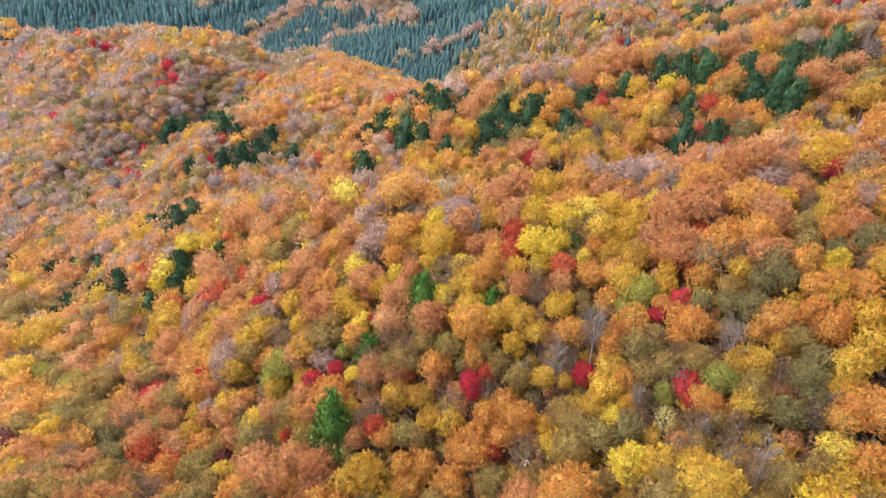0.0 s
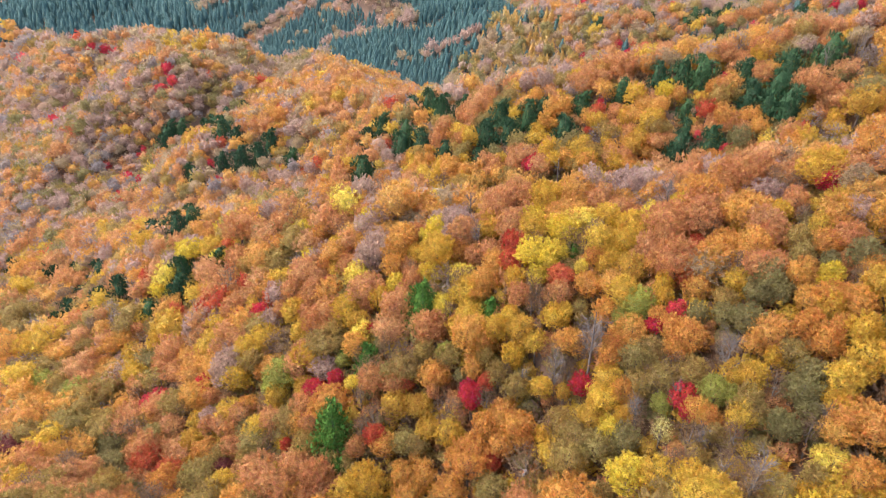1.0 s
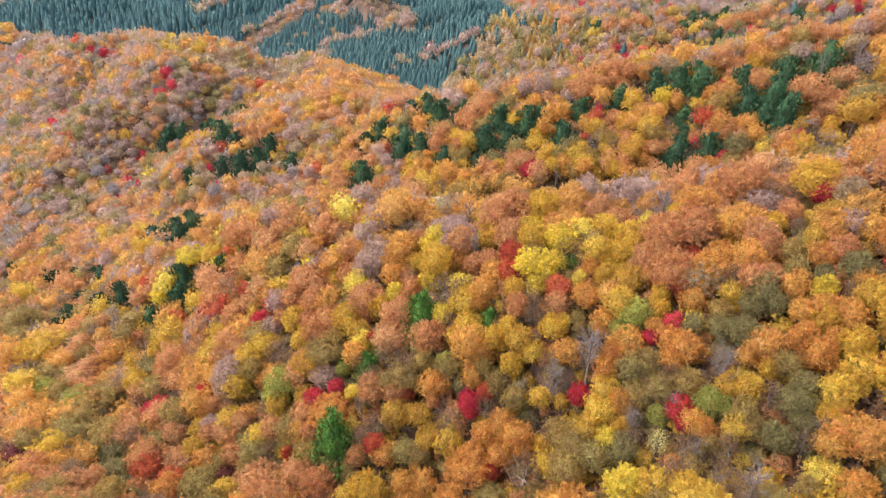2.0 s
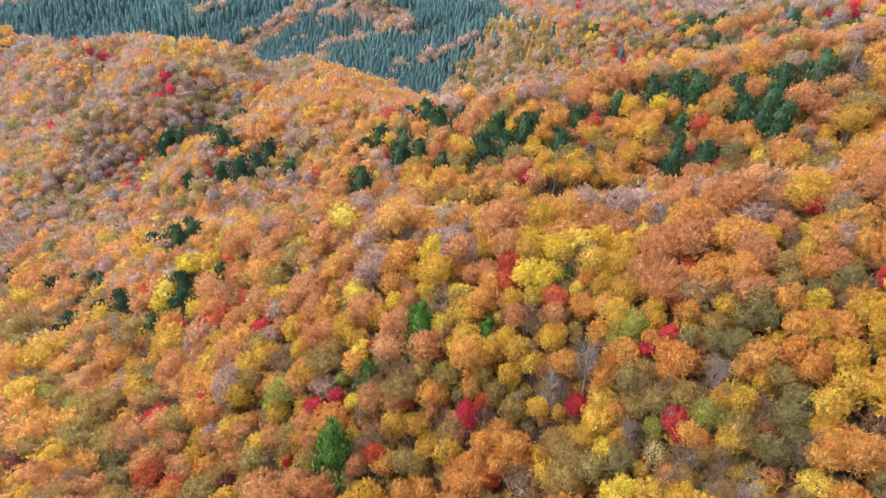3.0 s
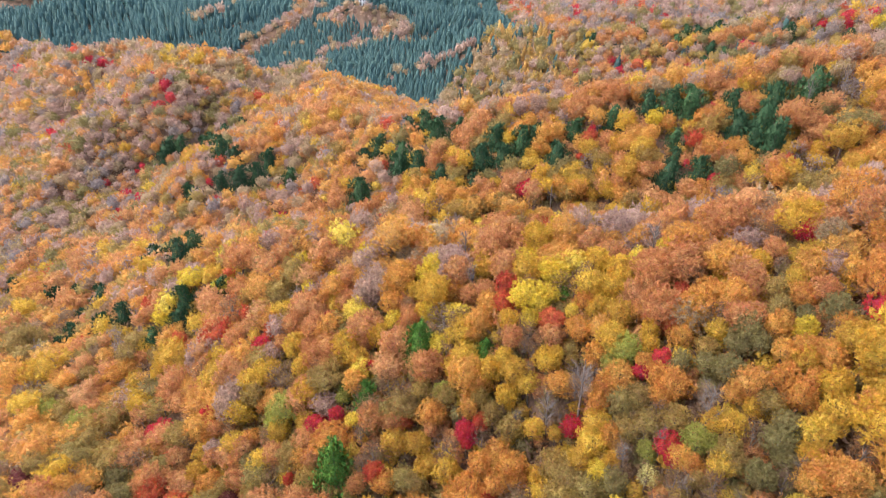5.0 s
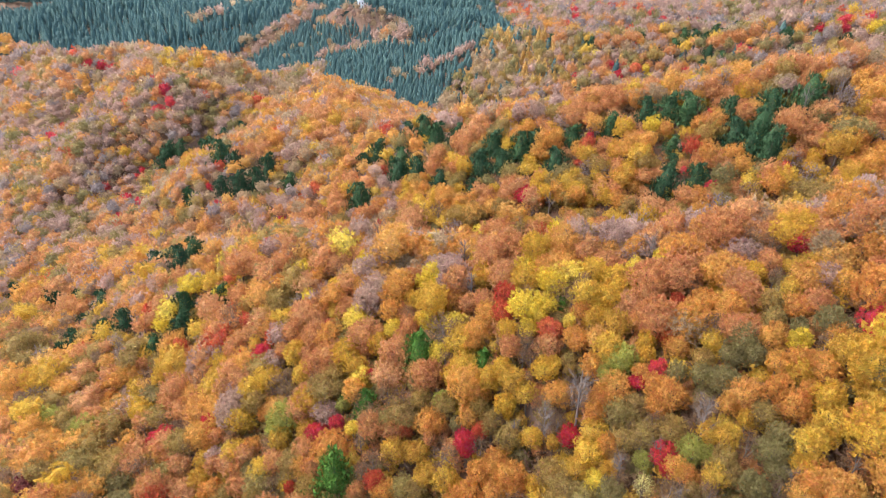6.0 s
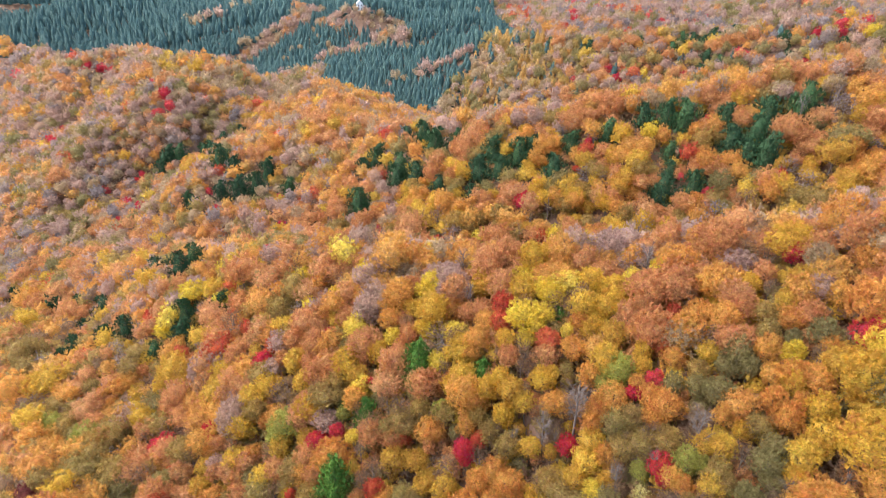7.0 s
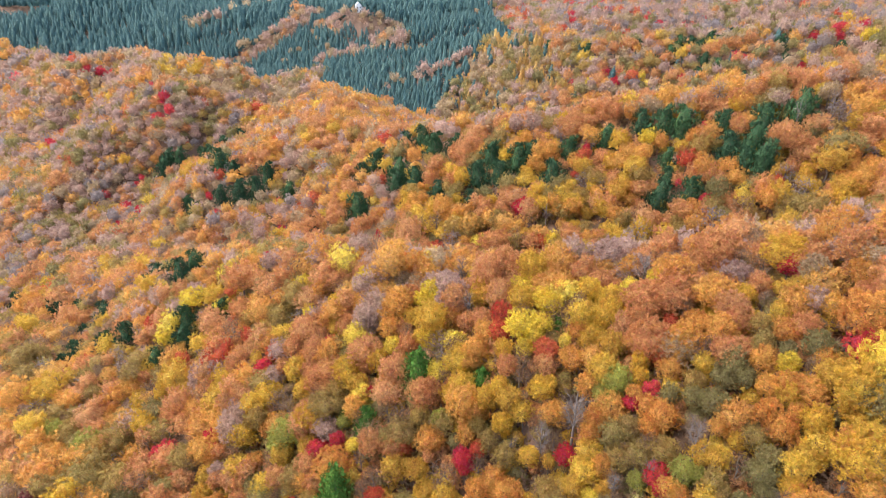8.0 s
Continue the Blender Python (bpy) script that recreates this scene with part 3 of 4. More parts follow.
single("amber", [(60, 74.5, 2.3), (37.8, 75.5, 2.5), (48.4, 66.6, 2.2), (50.5, 65.5, 2.2), (52.7, 63.4, 2.5), (33.5, 82.6, 1.6), (48.7, 70.7, 2.3), (53.5, 73.8, 2.3), (55.7, 67.4, 1.7), (26.4, 73.4, 2.2), (25, 71.7, 2.5), (5.4, 80.5, 2.3), (-0.4, 82.4, 2.4), (12.1, 70.6, 3.2), (10.3, 72.7, 2.5), (7, 72.5, 3.3), (7.3, 83.5, 2.9), (9.5, 69.5, 2.7), (12.9, 68.9, 2.1), (20.4, 77.9, 2.7), (26.3, 66.1, 2.4), (35.2, 68.7, 3.1), (33.5, 67.9, 2.2), (33.6, 70.7, 2.2), (43.2, 64.4, 2.7), (47.1, 63.1, 2.6), (47.9, 60.3, 2.5), (47.8, 51.3, 3.3), (48.8, 49.6, 3), (46, 50.9, 2.3)], 0)
single("amber", [(33.5, 59.2, 2), (34.6, 57.7, 1.7), (50.2, 61.6, 1.7), (41, 63.8, 1.8), (32.3, 74.3, 1.8), (4.2, 68.8, 4.3), (1.4, 66.1, 3.2), (46.2, 45.8, 2.9)], 0)
single("gold", [(-32.7, 109.8, 3.7), (-30.2, 104.4, 2.9), (-38.8, 107.2, 3.7), (-42.6, 105.8, 3.7), (-18.9, 102.6, 3.9), (-15.9, 98.4, 3.1), (-13, 102.2, 2.7), (-1.5, 101.1, 2.6), (-5.2, 109.9, 2.1), (-50.5, 85.5, 3.4), (-52.2, 91.4, 3.5), (-82.3, 80.5, 3.9), (-79.7, 81.8, 3.3), (-52.7, 79.4, 2), (-52.3, 95.7, 2.2), (-50, 104, 2), (-43.1, 99.7, 3.6), (-26.9, 90.8, 2.4), (-8.3, 80.4, 3), (-3.8, 79.4, 2.6), (-12.6, 69.6, 4.7), (-16.2, 70.5, 3.2), (-2.3, 75.4, 2.3), (-33.1, 91.7, 2.7), (-36.5, 87.7, 3.1), (-30.3, 77.4, 2.2), (5.1, 88.2, 3), (2.8, 87.9, 2.4), (12.9, 90.4, 2.1), (18.6, 81.9, 2.4)], 0)
single("gold", [(20.1, 81.8, 2), (31, 90, 3.8), (28.8, 88.2, 2.8), (30.4, 83.5, 2.5), (12, 84.7, 2.1), (5.7, 90.9, 1.6), (27.2, 87, 2.2), (51.5, 83.7, 2.1), (57.2, 79.9, 2.5), (54.5, 77.4, 1.9), (33.5, 76.4, 2), (34, 78.4, 1.9), (42.4, 73.9, 2.1), (13.3, 82.3, 2.8), (15.5, 79.7, 2.2), (11.6, 79.5, 2.8), (9.2, 84.2, 2.7), (23.8, 66.9, 2.9), (21.8, 65.7, 2.3), (15.8, 73.9, 2.1), (19, 72.1, 1.6), (1.5, 73.9, 2.8), (-1.8, 75.8, 2.3), (15.8, 68, 1.6), (24.6, 69.4, 2.3), (25.7, 63.2, 1.9), (51.7, 59.8, 2.5), (51.2, 56.9, 2.6), (47.6, 55.2, 2.4), (49.2, 56, 2.2)], 0)
single("gold", [(39.9, 59.9, 2.2), (38.4, 61.3, 1.8), (42.7, 61, 1.7), (49.9, 64.1, 2.2), (46.6, 53.8, 2), (37.5, 56.1, 2.1), (31.4, 52.1, 2.5), (41, 46.6, 1.6)], 0)
single("lemon", [(-17.4, 110.5, 3.9), (-9.6, 104.6, 2.1), (-2.9, 114.4, 3.3), (-15.9, 95.7, 2.6), (17.8, 103.6, 3.7), (21.1, 98.6, 2.5), (10.5, 118.4, 2.9), (13.3, 116.2, 2.2), (8.6, 107.8, 2), (19.7, 92.5, 2.4), (18.1, 90.7, 2.1), (16.6, 89.3, 2), (23.4, 87.9, 1.6), (-0.5, 114, 3.6), (0.1, 107.5, 2.5), (-1.5, 100.8, 2.4), (38.4, 106, 1.9), (51.7, 68.4, 2.2), (36.6, 94.3, 2.3), (42.1, 96.4, 2.4), (23.9, 62.8, 1.9), (-16.6, 86.7, 1.6), (24.6, 55.5, 4)], 0)
single("lime", [(-32.4, 95.4, 4.2), (-34.7, 94.8, 3.2), (29.8, 77, 3), (28, 75.8, 2.1), (0.6, 85.3, 2), (35.9, 60.2, 2.2), (37.3, 59.1, 1.6), (30.2, 61.9, 1.7), (-19.5, 92.4, 1.6)], 0)
single("cream", [(29.3, 59.1, 2), (-54.3, 92.7, 1.6)], 0)
single("wine", [(-43, 83.4, 2.1), (-18.8, 70.7, 1.6)], 0)
single("olive", [(-20.5, 95.9, 2), (-3.5, 86.7, 2.4), (-65.3, 94.5, 3.7), (-78.8, 96.7, 3), (-87.2, 85.3, 2.7), (-82.9, 84.4, 2.7), (-69.4, 102.8, 3.1), (-36.5, 84.8, 3.7), (-37.1, 82.2, 2.6), (-25.1, 79.8, 2.5), (-38.1, 76.6, 3.8), (-29.7, 74.5, 3), (-6.2, 75, 2.9), (-4, 74, 2.3), (-6.5, 84.9, 3.6), (-9.6, 85, 2.8), (51.2, 76.6, 1.9), (40.3, 71.9, 1.9), (50.1, 73.2, 1.9), (1.6, 84.2, 2.7), (9.4, 77.9, 2.8), (12.4, 75.2, 2.7), (20.1, 63.7, 3.2), (18.6, 67.9, 2.9), (22.1, 61.7, 2.7), (7.3, 81, 2.3), (28.3, 69.5, 2.8), (28.5, 66.1, 2.7), (30.4, 69.1, 2.4), (34.1, 64.2, 2.3)], 0)
single("olive", [(38.4, 57, 2.4), (44.6, 61.1, 2.1), (39.2, 55.4, 1.7), (31, 65.3, 2.6), (34.4, 55.7, 1.7), (18.3, 61.7, 3.7), (14.8, 62.1, 3), (7.6, 64.8, 3.2), (21.1, 55.9, 2.3), (42.2, 47.3, 2.3), (38.9, 47, 2.3)], 0)
single("sage", [(-72.5, 94.1, 3.7), (-68.1, 88.2, 3.5), (-64.8, 83.8, 3.4), (-60.2, 79.9, 3.3), (45.5, 71.2, 2.8), (43.8, 70.3, 2.3), (46.1, 69, 1.8), (55.9, 69.3, 2.5), (52.6, 70.4, 1.8), (36.6, 71.3, 1.9), (41.5, 67.4, 2.7), (44.1, 56.3, 2.7), (45.7, 57.6, 2.1), (41.3, 53, 2.4), (40.5, 54, 1.9), (44, 54.3, 2), (39.5, 69.3, 1.9)], 0)
single("umber", [(-6.6, 87.6, 3.1), (-15.4, 91, 2.3), (-12.4, 79.9, 2.4), (-9.3, 79.6, 1.8), (-14.3, 78.4, 2.4), (-12.8, 86.9, 2.9), (15.9, 86.7, 2.3), (15.6, 89, 1.7), (1.6, 91.6, 2.5), (16.6, 84, 1.7), (1.5, 76.8, 3.2), (0.6, 75, 2.3), (7.1, 76, 2.2)], 0)
single("sage", [(3.5, 80.5, 1.7), (25.3, 60.5, 2.3)], 0)
single("umber", [(-26, 100.7, 2.8), (-33.8, 101.7, 2.9), (-9.8, 90.1, 3.1), (-6.2, 106.5, 1.8), (-56.1, 98.6, 3.7), (-58.2, 84.1, 3.4), (-56.5, 78.5, 2.6), (-71.8, 86.8, 2.1), (-47.4, 78.6, 3.2), (-43.8, 79.9, 2.6), (-61, 107.8, 2.8), (-45.8, 97.3, 2.9), (-35.6, 91.9, 2.7), (-33, 79.5, 2.5), (-14.7, 83, 1.8), (24.9, 92.2, 2.9), (27.2, 94.5, 3), (4.3, 96.2, 2.5), (16.8, 95.9, 2.2), (5.7, 120.6, 2.2), (22.3, 93.8, 2.4), (15.3, 85.3, 1.9), (54.9, 92.3, 2.8), (43.3, 85.1, 2.1), (54.1, 66.7, 1.7), (43, 75.7, 2.7), (53.6, 81.4, 1.6), (22.7, 76.2, 3), (18.2, 77.1, 2.5), (20, 74.3, 2.1)], 0)
single("umber", [(10.8, 78.1, 1.7), (15.5, 81.7, 1.7), (26.7, 61.1, 1.9), (17, 68.6, 2.1), (27.2, 63.8, 1.9), (29.3, 67.2, 1.9), (38.4, 65.5, 1.8), (41.7, 58.1, 2.1), (32.5, 66, 2.3), (32.3, 56.9, 2.2), (36.5, 54.6, 2.3), (43.7, 51.9, 2), (30.1, 64.3, 1.9), (36.7, 49, 3), (35.2, 52, 2.3), (30.5, 54.5, 2.6)], 0)
single("rose", [(-23, 92.5, 3.2), (-38.5, 111.2, 3)], 0)
single("crimson", [(-23.8, 112.6, 3), (-42.2, 115.9, 2.8), (-14.6, 96.3, 1.6), (-53.7, 105.3, 2.3), (-24.3, 89.2, 2.3), (-20.2, 88.8, 2.2), (5.1, 77.3, 2.4), (4.8, 76.4, 1.6), (21.8, 71.8, 2), (32.5, 61.8, 2), (32.4, 59.8, 1.6), (34.4, 73.3, 1.8), (31.8, 72.9, 1.6), (59.5, 86.2, 1.9), (61, 66.5, 3.4)], 0)
single("scarlet", [(-52, 101.3, 1.8), (-6.4, 83, 1.6), (-29.4, 81.6, 1.6), (-11.4, 76.7, 2.4), (20.1, 87.5, 2.6), (13.1, 98.1, 2.5), (12.3, 94.6, 2.2), (38.5, 81.2, 2), (37.2, 78.2, 1.8), (40.6, 84, 1.6), (7.6, 77.8, 1.7), (7.9, 68, 1.6), (-63.5, 100.3, 1.6)], 0)
single("bare", [(6.3, 119.2, 2.8), (7.2, 103.2, 2.8), (40, 98.1, 2.6), (23, 74, 4.3), (17.9, 74.1, 2.9), (12.9, 75.6, 2.3), (27.1, 62.3, 2.3), (37.5, 62.1, 2.9), (44.9, 52.7, 2), (31.9, 62.1, 2), (36.7, 49, 3), (32.9, 56, 2.2)], 0)
single("pine", [(-195.2, 238.3, 5.6), (-166, 218.6, 5.2), (-159.5, 215.3, 4.7), (-145.9, 209, 4.3), (-121.3, 185.2, 5.7), (-109.5, 162.8, 4.7), (-135.5, 192.1, 4.3), (-127, 171.3, 5), (-129.7, 168.4, 5), (-97.6, 155.9, 4.5), (-75.2, 151.3, 4.8), (-73.9, 144.1, 4.8), (-71.9, 141.5, 3), (-82.5, 141.2, 4.1), (-98.8, 184.7, 5.7), (-83.9, 172.5, 5.7), (-81.2, 177.5, 5.4), (-62.6, 147.9, 3.9), (-105.3, 154.2, 2), (99, 175.1, 5.7), (94.6, 169.8, 5.7), (94.1, 161.8, 5.5), (107.5, 172.1, 5.7), (90.4, 181.8, 4.8), (89, 172.6, 5.1), (75.7, 192.6, 5.1), (80, 187.9, 5.5), (69.8, 196.7, 4.4), (58.9, 197.9, 4.5), (74.1, 180.8, 3.7)], 1)
single("pine", [(73.2, 175.2, 3.6), (68.7, 168.3, 5.4), (76.7, 165.4, 4.6), (91.2, 165.8, 4.5), (41.1, 194.7, 5.4), (47.5, 201.9, 4.7), (35.8, 210.2, 5.2), (30.7, 208, 5.7), (23.8, 206.5, 5.7), (16.9, 211, 5.7), (13.2, 204.9, 3.5), (9.3, 240, 4.9), (0.2, 244.4, 7.2), (-12.8, 261.5, 5.4), (-14.9, 242.1, 6.7), (-7.6, 231.5, 5.7), (-15.8, 236.6, 5.7), (-25.7, 258.4, 6.1), (-32, 257.6, 5.4), (-31.8, 232.8, 7.2), (1.3, 217.4, 4.6), (-13.1, 223.7, 2.9), (11.7, 192.4, 2.8), (32.6, 195.5, 2.8), (-4.6, 256.1, 6.3), (21.8, 218.1, 5.7), (-116.9, 356.2, 5.3), (-128.2, 332.1, 7.2), (-125.8, 345.8, 7.1), (-157.8, 335.1, 7.2)], 1)
single("pine", [(-94.7, 270.7, 7.2), (-82.3, 280, 5.9), (-69.1, 265, 5.6), (-85.9, 271.3, 6.5), (-109.4, 294.4, 7.2), (-137.5, 345.9, 7.1), (-156.5, 340.3, 6.6), (-100.3, 285.8, 6), (-104.3, 272.9, 5.8), (-118.2, 270.6, 5.5), (-124, 279, 4), (-150.1, 339.2, 6.1), (-54, 239.3, 3.1)], 1)
single("russet", [(-196.7, 259.8, 5.6), (-199.1, 249.9, 6.2), (-151.6, 224.2, 6.2), (-143, 199.6, 5.2), (-173.7, 220.3, 5.8), (-88.7, 150, 3.4), (-110.1, 152.7, 4.2), (-83.7, 136.6, 3.2), (-68.6, 132.8, 3.3), (-62.5, 141.2, 4.6), (-129.6, 213.8, 5.4), (-80.1, 161.8, 4.1), (-161.6, 219.7, 6.2), (-56.5, 150.4, 5.7), (-45.7, 140.9, 4.5), (-42.5, 134.1, 3.5), (-53.5, 139.3, 4.5), (-97.7, 126.7, 4.6), (-79.9, 122.1, 2.6), (-58, 112.9, 4), (-62.7, 112.9, 4.1), (-70.7, 120.2, 3.4), (20.7, 175.2, 6.2), (43, 166.1, 5), (30.9, 173.3, 4.2), (97.1, 137, 4.1), (82.1, 145.9, 4.4), (-29.3, 216.5, 6.2), (-55.5, 223.7, 6.2), (-8.7, 195.6, 6.2)], 1)
single("amber", [(-139.5, 207.9, 5.4), (-91, 137.1, 3.2), (-125.6, 153.6, 5.3), (-182.7, 226.6, 6.2), (-98.1, 164.1, 3.2), (-98.8, 143, 2.9), (-127.6, 142.8, 6), (-74.5, 140.5, 2.8), (-71.6, 162.9, 3.5), (-21.3, 126.6, 3.5), (-89.6, 107.7, 4.8), (-90.1, 103.8, 3.9), (-107.5, 116.4, 5.1), (-98.4, 109.6, 4.9), (-90.1, 89.3, 3.5), (-92.6, 125.3, 2.7), (-89.8, 117.5, 2.6), (-98.8, 103.5, 3.9), (77.7, 143.7, 5.2), (74.5, 154, 3.7), (-141.1, 330.2, 6.2)], 1)
single("gold", [(-95, 173.7, 4.9), (-166.4, 204, 5.9), (-71.8, 129.3, 5.7), (-67.2, 139.1, 3.3), (-120.4, 142.6, 6), (-75.6, 129.2, 4.1), (-62.8, 138.7, 3.7), (-106.9, 158.2, 3.6), (-83.7, 139.1, 3.2), (-182.3, 245.1, 4.7), (-85, 130.9, 3.3), (-54.3, 120.5, 3.6), (-37.8, 123.6, 3.6), (-34.3, 122.1, 2.4), (-52.1, 154.2, 2.5), (-45.1, 120.3, 2.1), (-24.6, 125.1, 2.4), (-44.3, 128.8, 2.5), (-52.9, 126.1, 2.5), (-85.5, 94.1, 4.4), (-84.2, 126.7, 2.4), (-111.6, 124.6, 5.4), (67.9, 155.1, 3.7), (-129.4, 301.5, 6.2), (7.7, 222.8, 3.9), (35.2, 188.8, 4.9), (45.4, 180.7, 4.3), (105.7, 150.7, 5.1)], 1)
single("lemon", [(-73.2, 155.7, 5), (-80.1, 149.6, 4.3), (-81.1, 146.7, 2.9), (-89.7, 152.5, 1.6), (-62.3, 148, 2.9), (-68.4, 166.9, 2.5), (-35.5, 137.3, 3.5), (-30.8, 124.5, 2.9), (-16.6, 128.1, 4), (37.4, 170.6, 3.1), (15, 182.4, 3.3), (85.6, 142.5, 2.6), (87.9, 140.4, 2.5), (69.9, 189.8, 3.6)], 1)
single("lime", [(-105.4, 123.7, 3.6), (-92.5, 115.3, 4.2), (-75.6, 121.4, 2.3)], 1)
single("cream", [(0.7, 180.9, 3.8)], 1)
single("wine", [(-93.5, 98.7, 2.6), (-94.1, 94.8, 2.7)], 1)
single("olive", [(-145.3, 167.5, 6.2), (-136.6, 157.4, 5.4), (-142.3, 173.6, 5.9), (-102.8, 139.3, 3.3), (-171.3, 238.9, 4.6), (-29.9, 135.7, 3.1), (-88.2, 126.2, 3.3), (-77.3, 105, 3.2), (-71.5, 114.8, 4.2), (-74.8, 108.2, 3.2), (70.4, 154, 2.8)], 1)
single("mauve", [(-144.6, 220.1, 5.6), (-157.1, 187.7, 4.3), (-133, 160, 5.1), (-120.5, 205.5, 5.2), (-64.8, 134.2, 3.1), (-110.7, 146.3, 3), (-92.3, 152.6, 2.6), (-97, 148, 3), (-69.6, 149.1, 2.3), (-184.1, 246.4, 5.6), (-91.7, 141.6, 3.9), (-22.7, 126.3, 2.7), (-34.8, 126.5, 2.8), (-57, 134, 2.7), (-81, 109.2, 3.3), (-119.6, 137.6, 3.9), (5.8, 184.6, 4.5), (77.8, 149, 5.3), (59.6, 157.2, 4.8), (85.6, 144.2, 3.4)], 1)
single("rose", [(-73.9, 159.7, 4.1)], 1)
single("crimson", [(-157.1, 212.5, 2.8), (-50.3, 160.6, 1.9), (-68.9, 108.8, 3.6), (-166.6, 375.5, 5.1), (-170.6, 366.8, 4.2), (-162.1, 368, 4.2), (-156.9, 298.5, 4.2), (-171.3, 297.3, 2.7), (-176.7, 333.7, 2.3), (-172.1, 335.2, 2.3), (-111.3, 275.6, 2.2), (-104.1, 263.8, 2.4), (-96.7, 261.4, 2.4), (-285.6, 531.3, 5.2), (-297, 531.1, 4.8), (74.7, 170.3, 1.6), (85.9, 185.3, 1.5), (52.4, 198.4, 1.7), (-278.1, 536.3, 4.8), (-247.6, 343.8, 2.4), (-299.9, 480.2, 3.6), (-73.5, 261, 1.8)], 1)
single("scarlet", [(-71.9, 136.7, 2.8), (-77.7, 129.1, 1.3), (-49.7, 130.4, 2.4), (-48.2, 118.1, 2.3), (-40.8, 119.6, 2.4), (-0.8, 187.3, 3.3), (34.1, 171.3, 2.3), (53.7, 349.2, 4.5), (95.1, 153.5, 2.2), (47.8, 191.1, 1.6), (-22.4, 245.6, 2.1), (-44.6, 263.7, 2), (-61.3, 252.5, 2.3)], 1)
single("bare", [(36.6, 178.5, 4), (104, 168, 4), (112, 166, 3.6)], 1)
single("straw", [(-150, 629, 4), (-129, 687, 4), (-120, 708, 4.5), (-148, 651, 4), (-98, 649, 4), (-121, 662, 3.5), (-139, 652, 4), (-55, 658, 5), (51, 746, 5), (-107, 636, 4), (-22, 529, 4.5), (-11, 542, 4)], 1)
single("pine", [(146, 370, 4.5), (152, 368, 4.5), (156, 362, 4), (161, 362, 4.5), (165, 359, 4), (171, 359, 4.5), (257, 530, 4), (295, 531, 5), (184, 330, 5), (182, 319, 4), (96, 389, 5), (124, 379, 4), (138, 362, 5), (152, 346, 4.5), (154, 334, 4.5), (146, 335, 4), (161, 316, 3.5), (205, 313, 4), (77, 419, 4), (61, 423, 4), (70, 409, 4)], 1)
single("crimson", [(196, 550, 4), (200, 544, 3.5), (209, 532, 4), (163, 331, 4), (166, 329, 3.5), (198, 326, 3.5), (210, 326, 4), (208, 320, 3.5), (185, 310, 3), (101, 360, 3.5), (105, 352, 3.5), (138, 340, 3.5), (83, 364, 2.5), (219, 321, 3.5)], 1)
single("russet", [(102, 382, 5), (110, 377, 5), (120, 377, 5), (130, 377, 5), (155, 349, 5), (161, 345, 5), (167, 343, 5), (173, 341, 5)], 1)
single("lemon", [(97, 375, 4), (90, 357, 4), (119, 350, 3.5), (122, 344, 3), (215, 309, 5)], 1)



# ---- the white house on the far hill ----
def plaster():
    mat, nt, bsdf = nodes_of("white_plaster")
    nt.links.new(mix_rgb(nt, "MIX", noise_node(nt, 0.7, 4.0), srgb(214, 212, 206), srgb(238, 237, 232)), bsdf.inputs["Base Color"])
    bsdf.inputs["Roughness"].default_value = 0.85
    return mat


def plain(name, rgb, rough):
    mat, nt, bsdf = nodes_of(name)
    nt.links.new(mix_rgb(nt, "MIX", noise_node(nt, 2.0, 4.0), srgb(*(c * 0.85 for c in rgb)), srgb(*rgb)), bsdf.inputs["Base Color"])
    bsdf.inputs["Roughness"].default_value = rough
    return mat


def box(bm, x0, x1, y0, y1, z0, z1):
    v = [bm.verts.new((x, y, z)) for z in (z0, z1) for x, y in ((x0, y0), (x1, y0), (x1, y1), (x0, y1))]
    for f in ((3, 2, 1, 0), (4, 5, 6, 7), (0, 1, 5, 4), (1, 2, 6, 5), (2, 3, 7, 6), (3, 0, 4, 7)):
        bm.faces.new([v[i] for i in f])


def part(name, bm, material, parent, label=""):
    me = bpy.data.meshes.new(name)
    bm.to_mesh(me)
    bm.free()
    me.materials.append(material)
    ob = new(name, me)
    ob.parent = parent
    return tagged(ob, label)


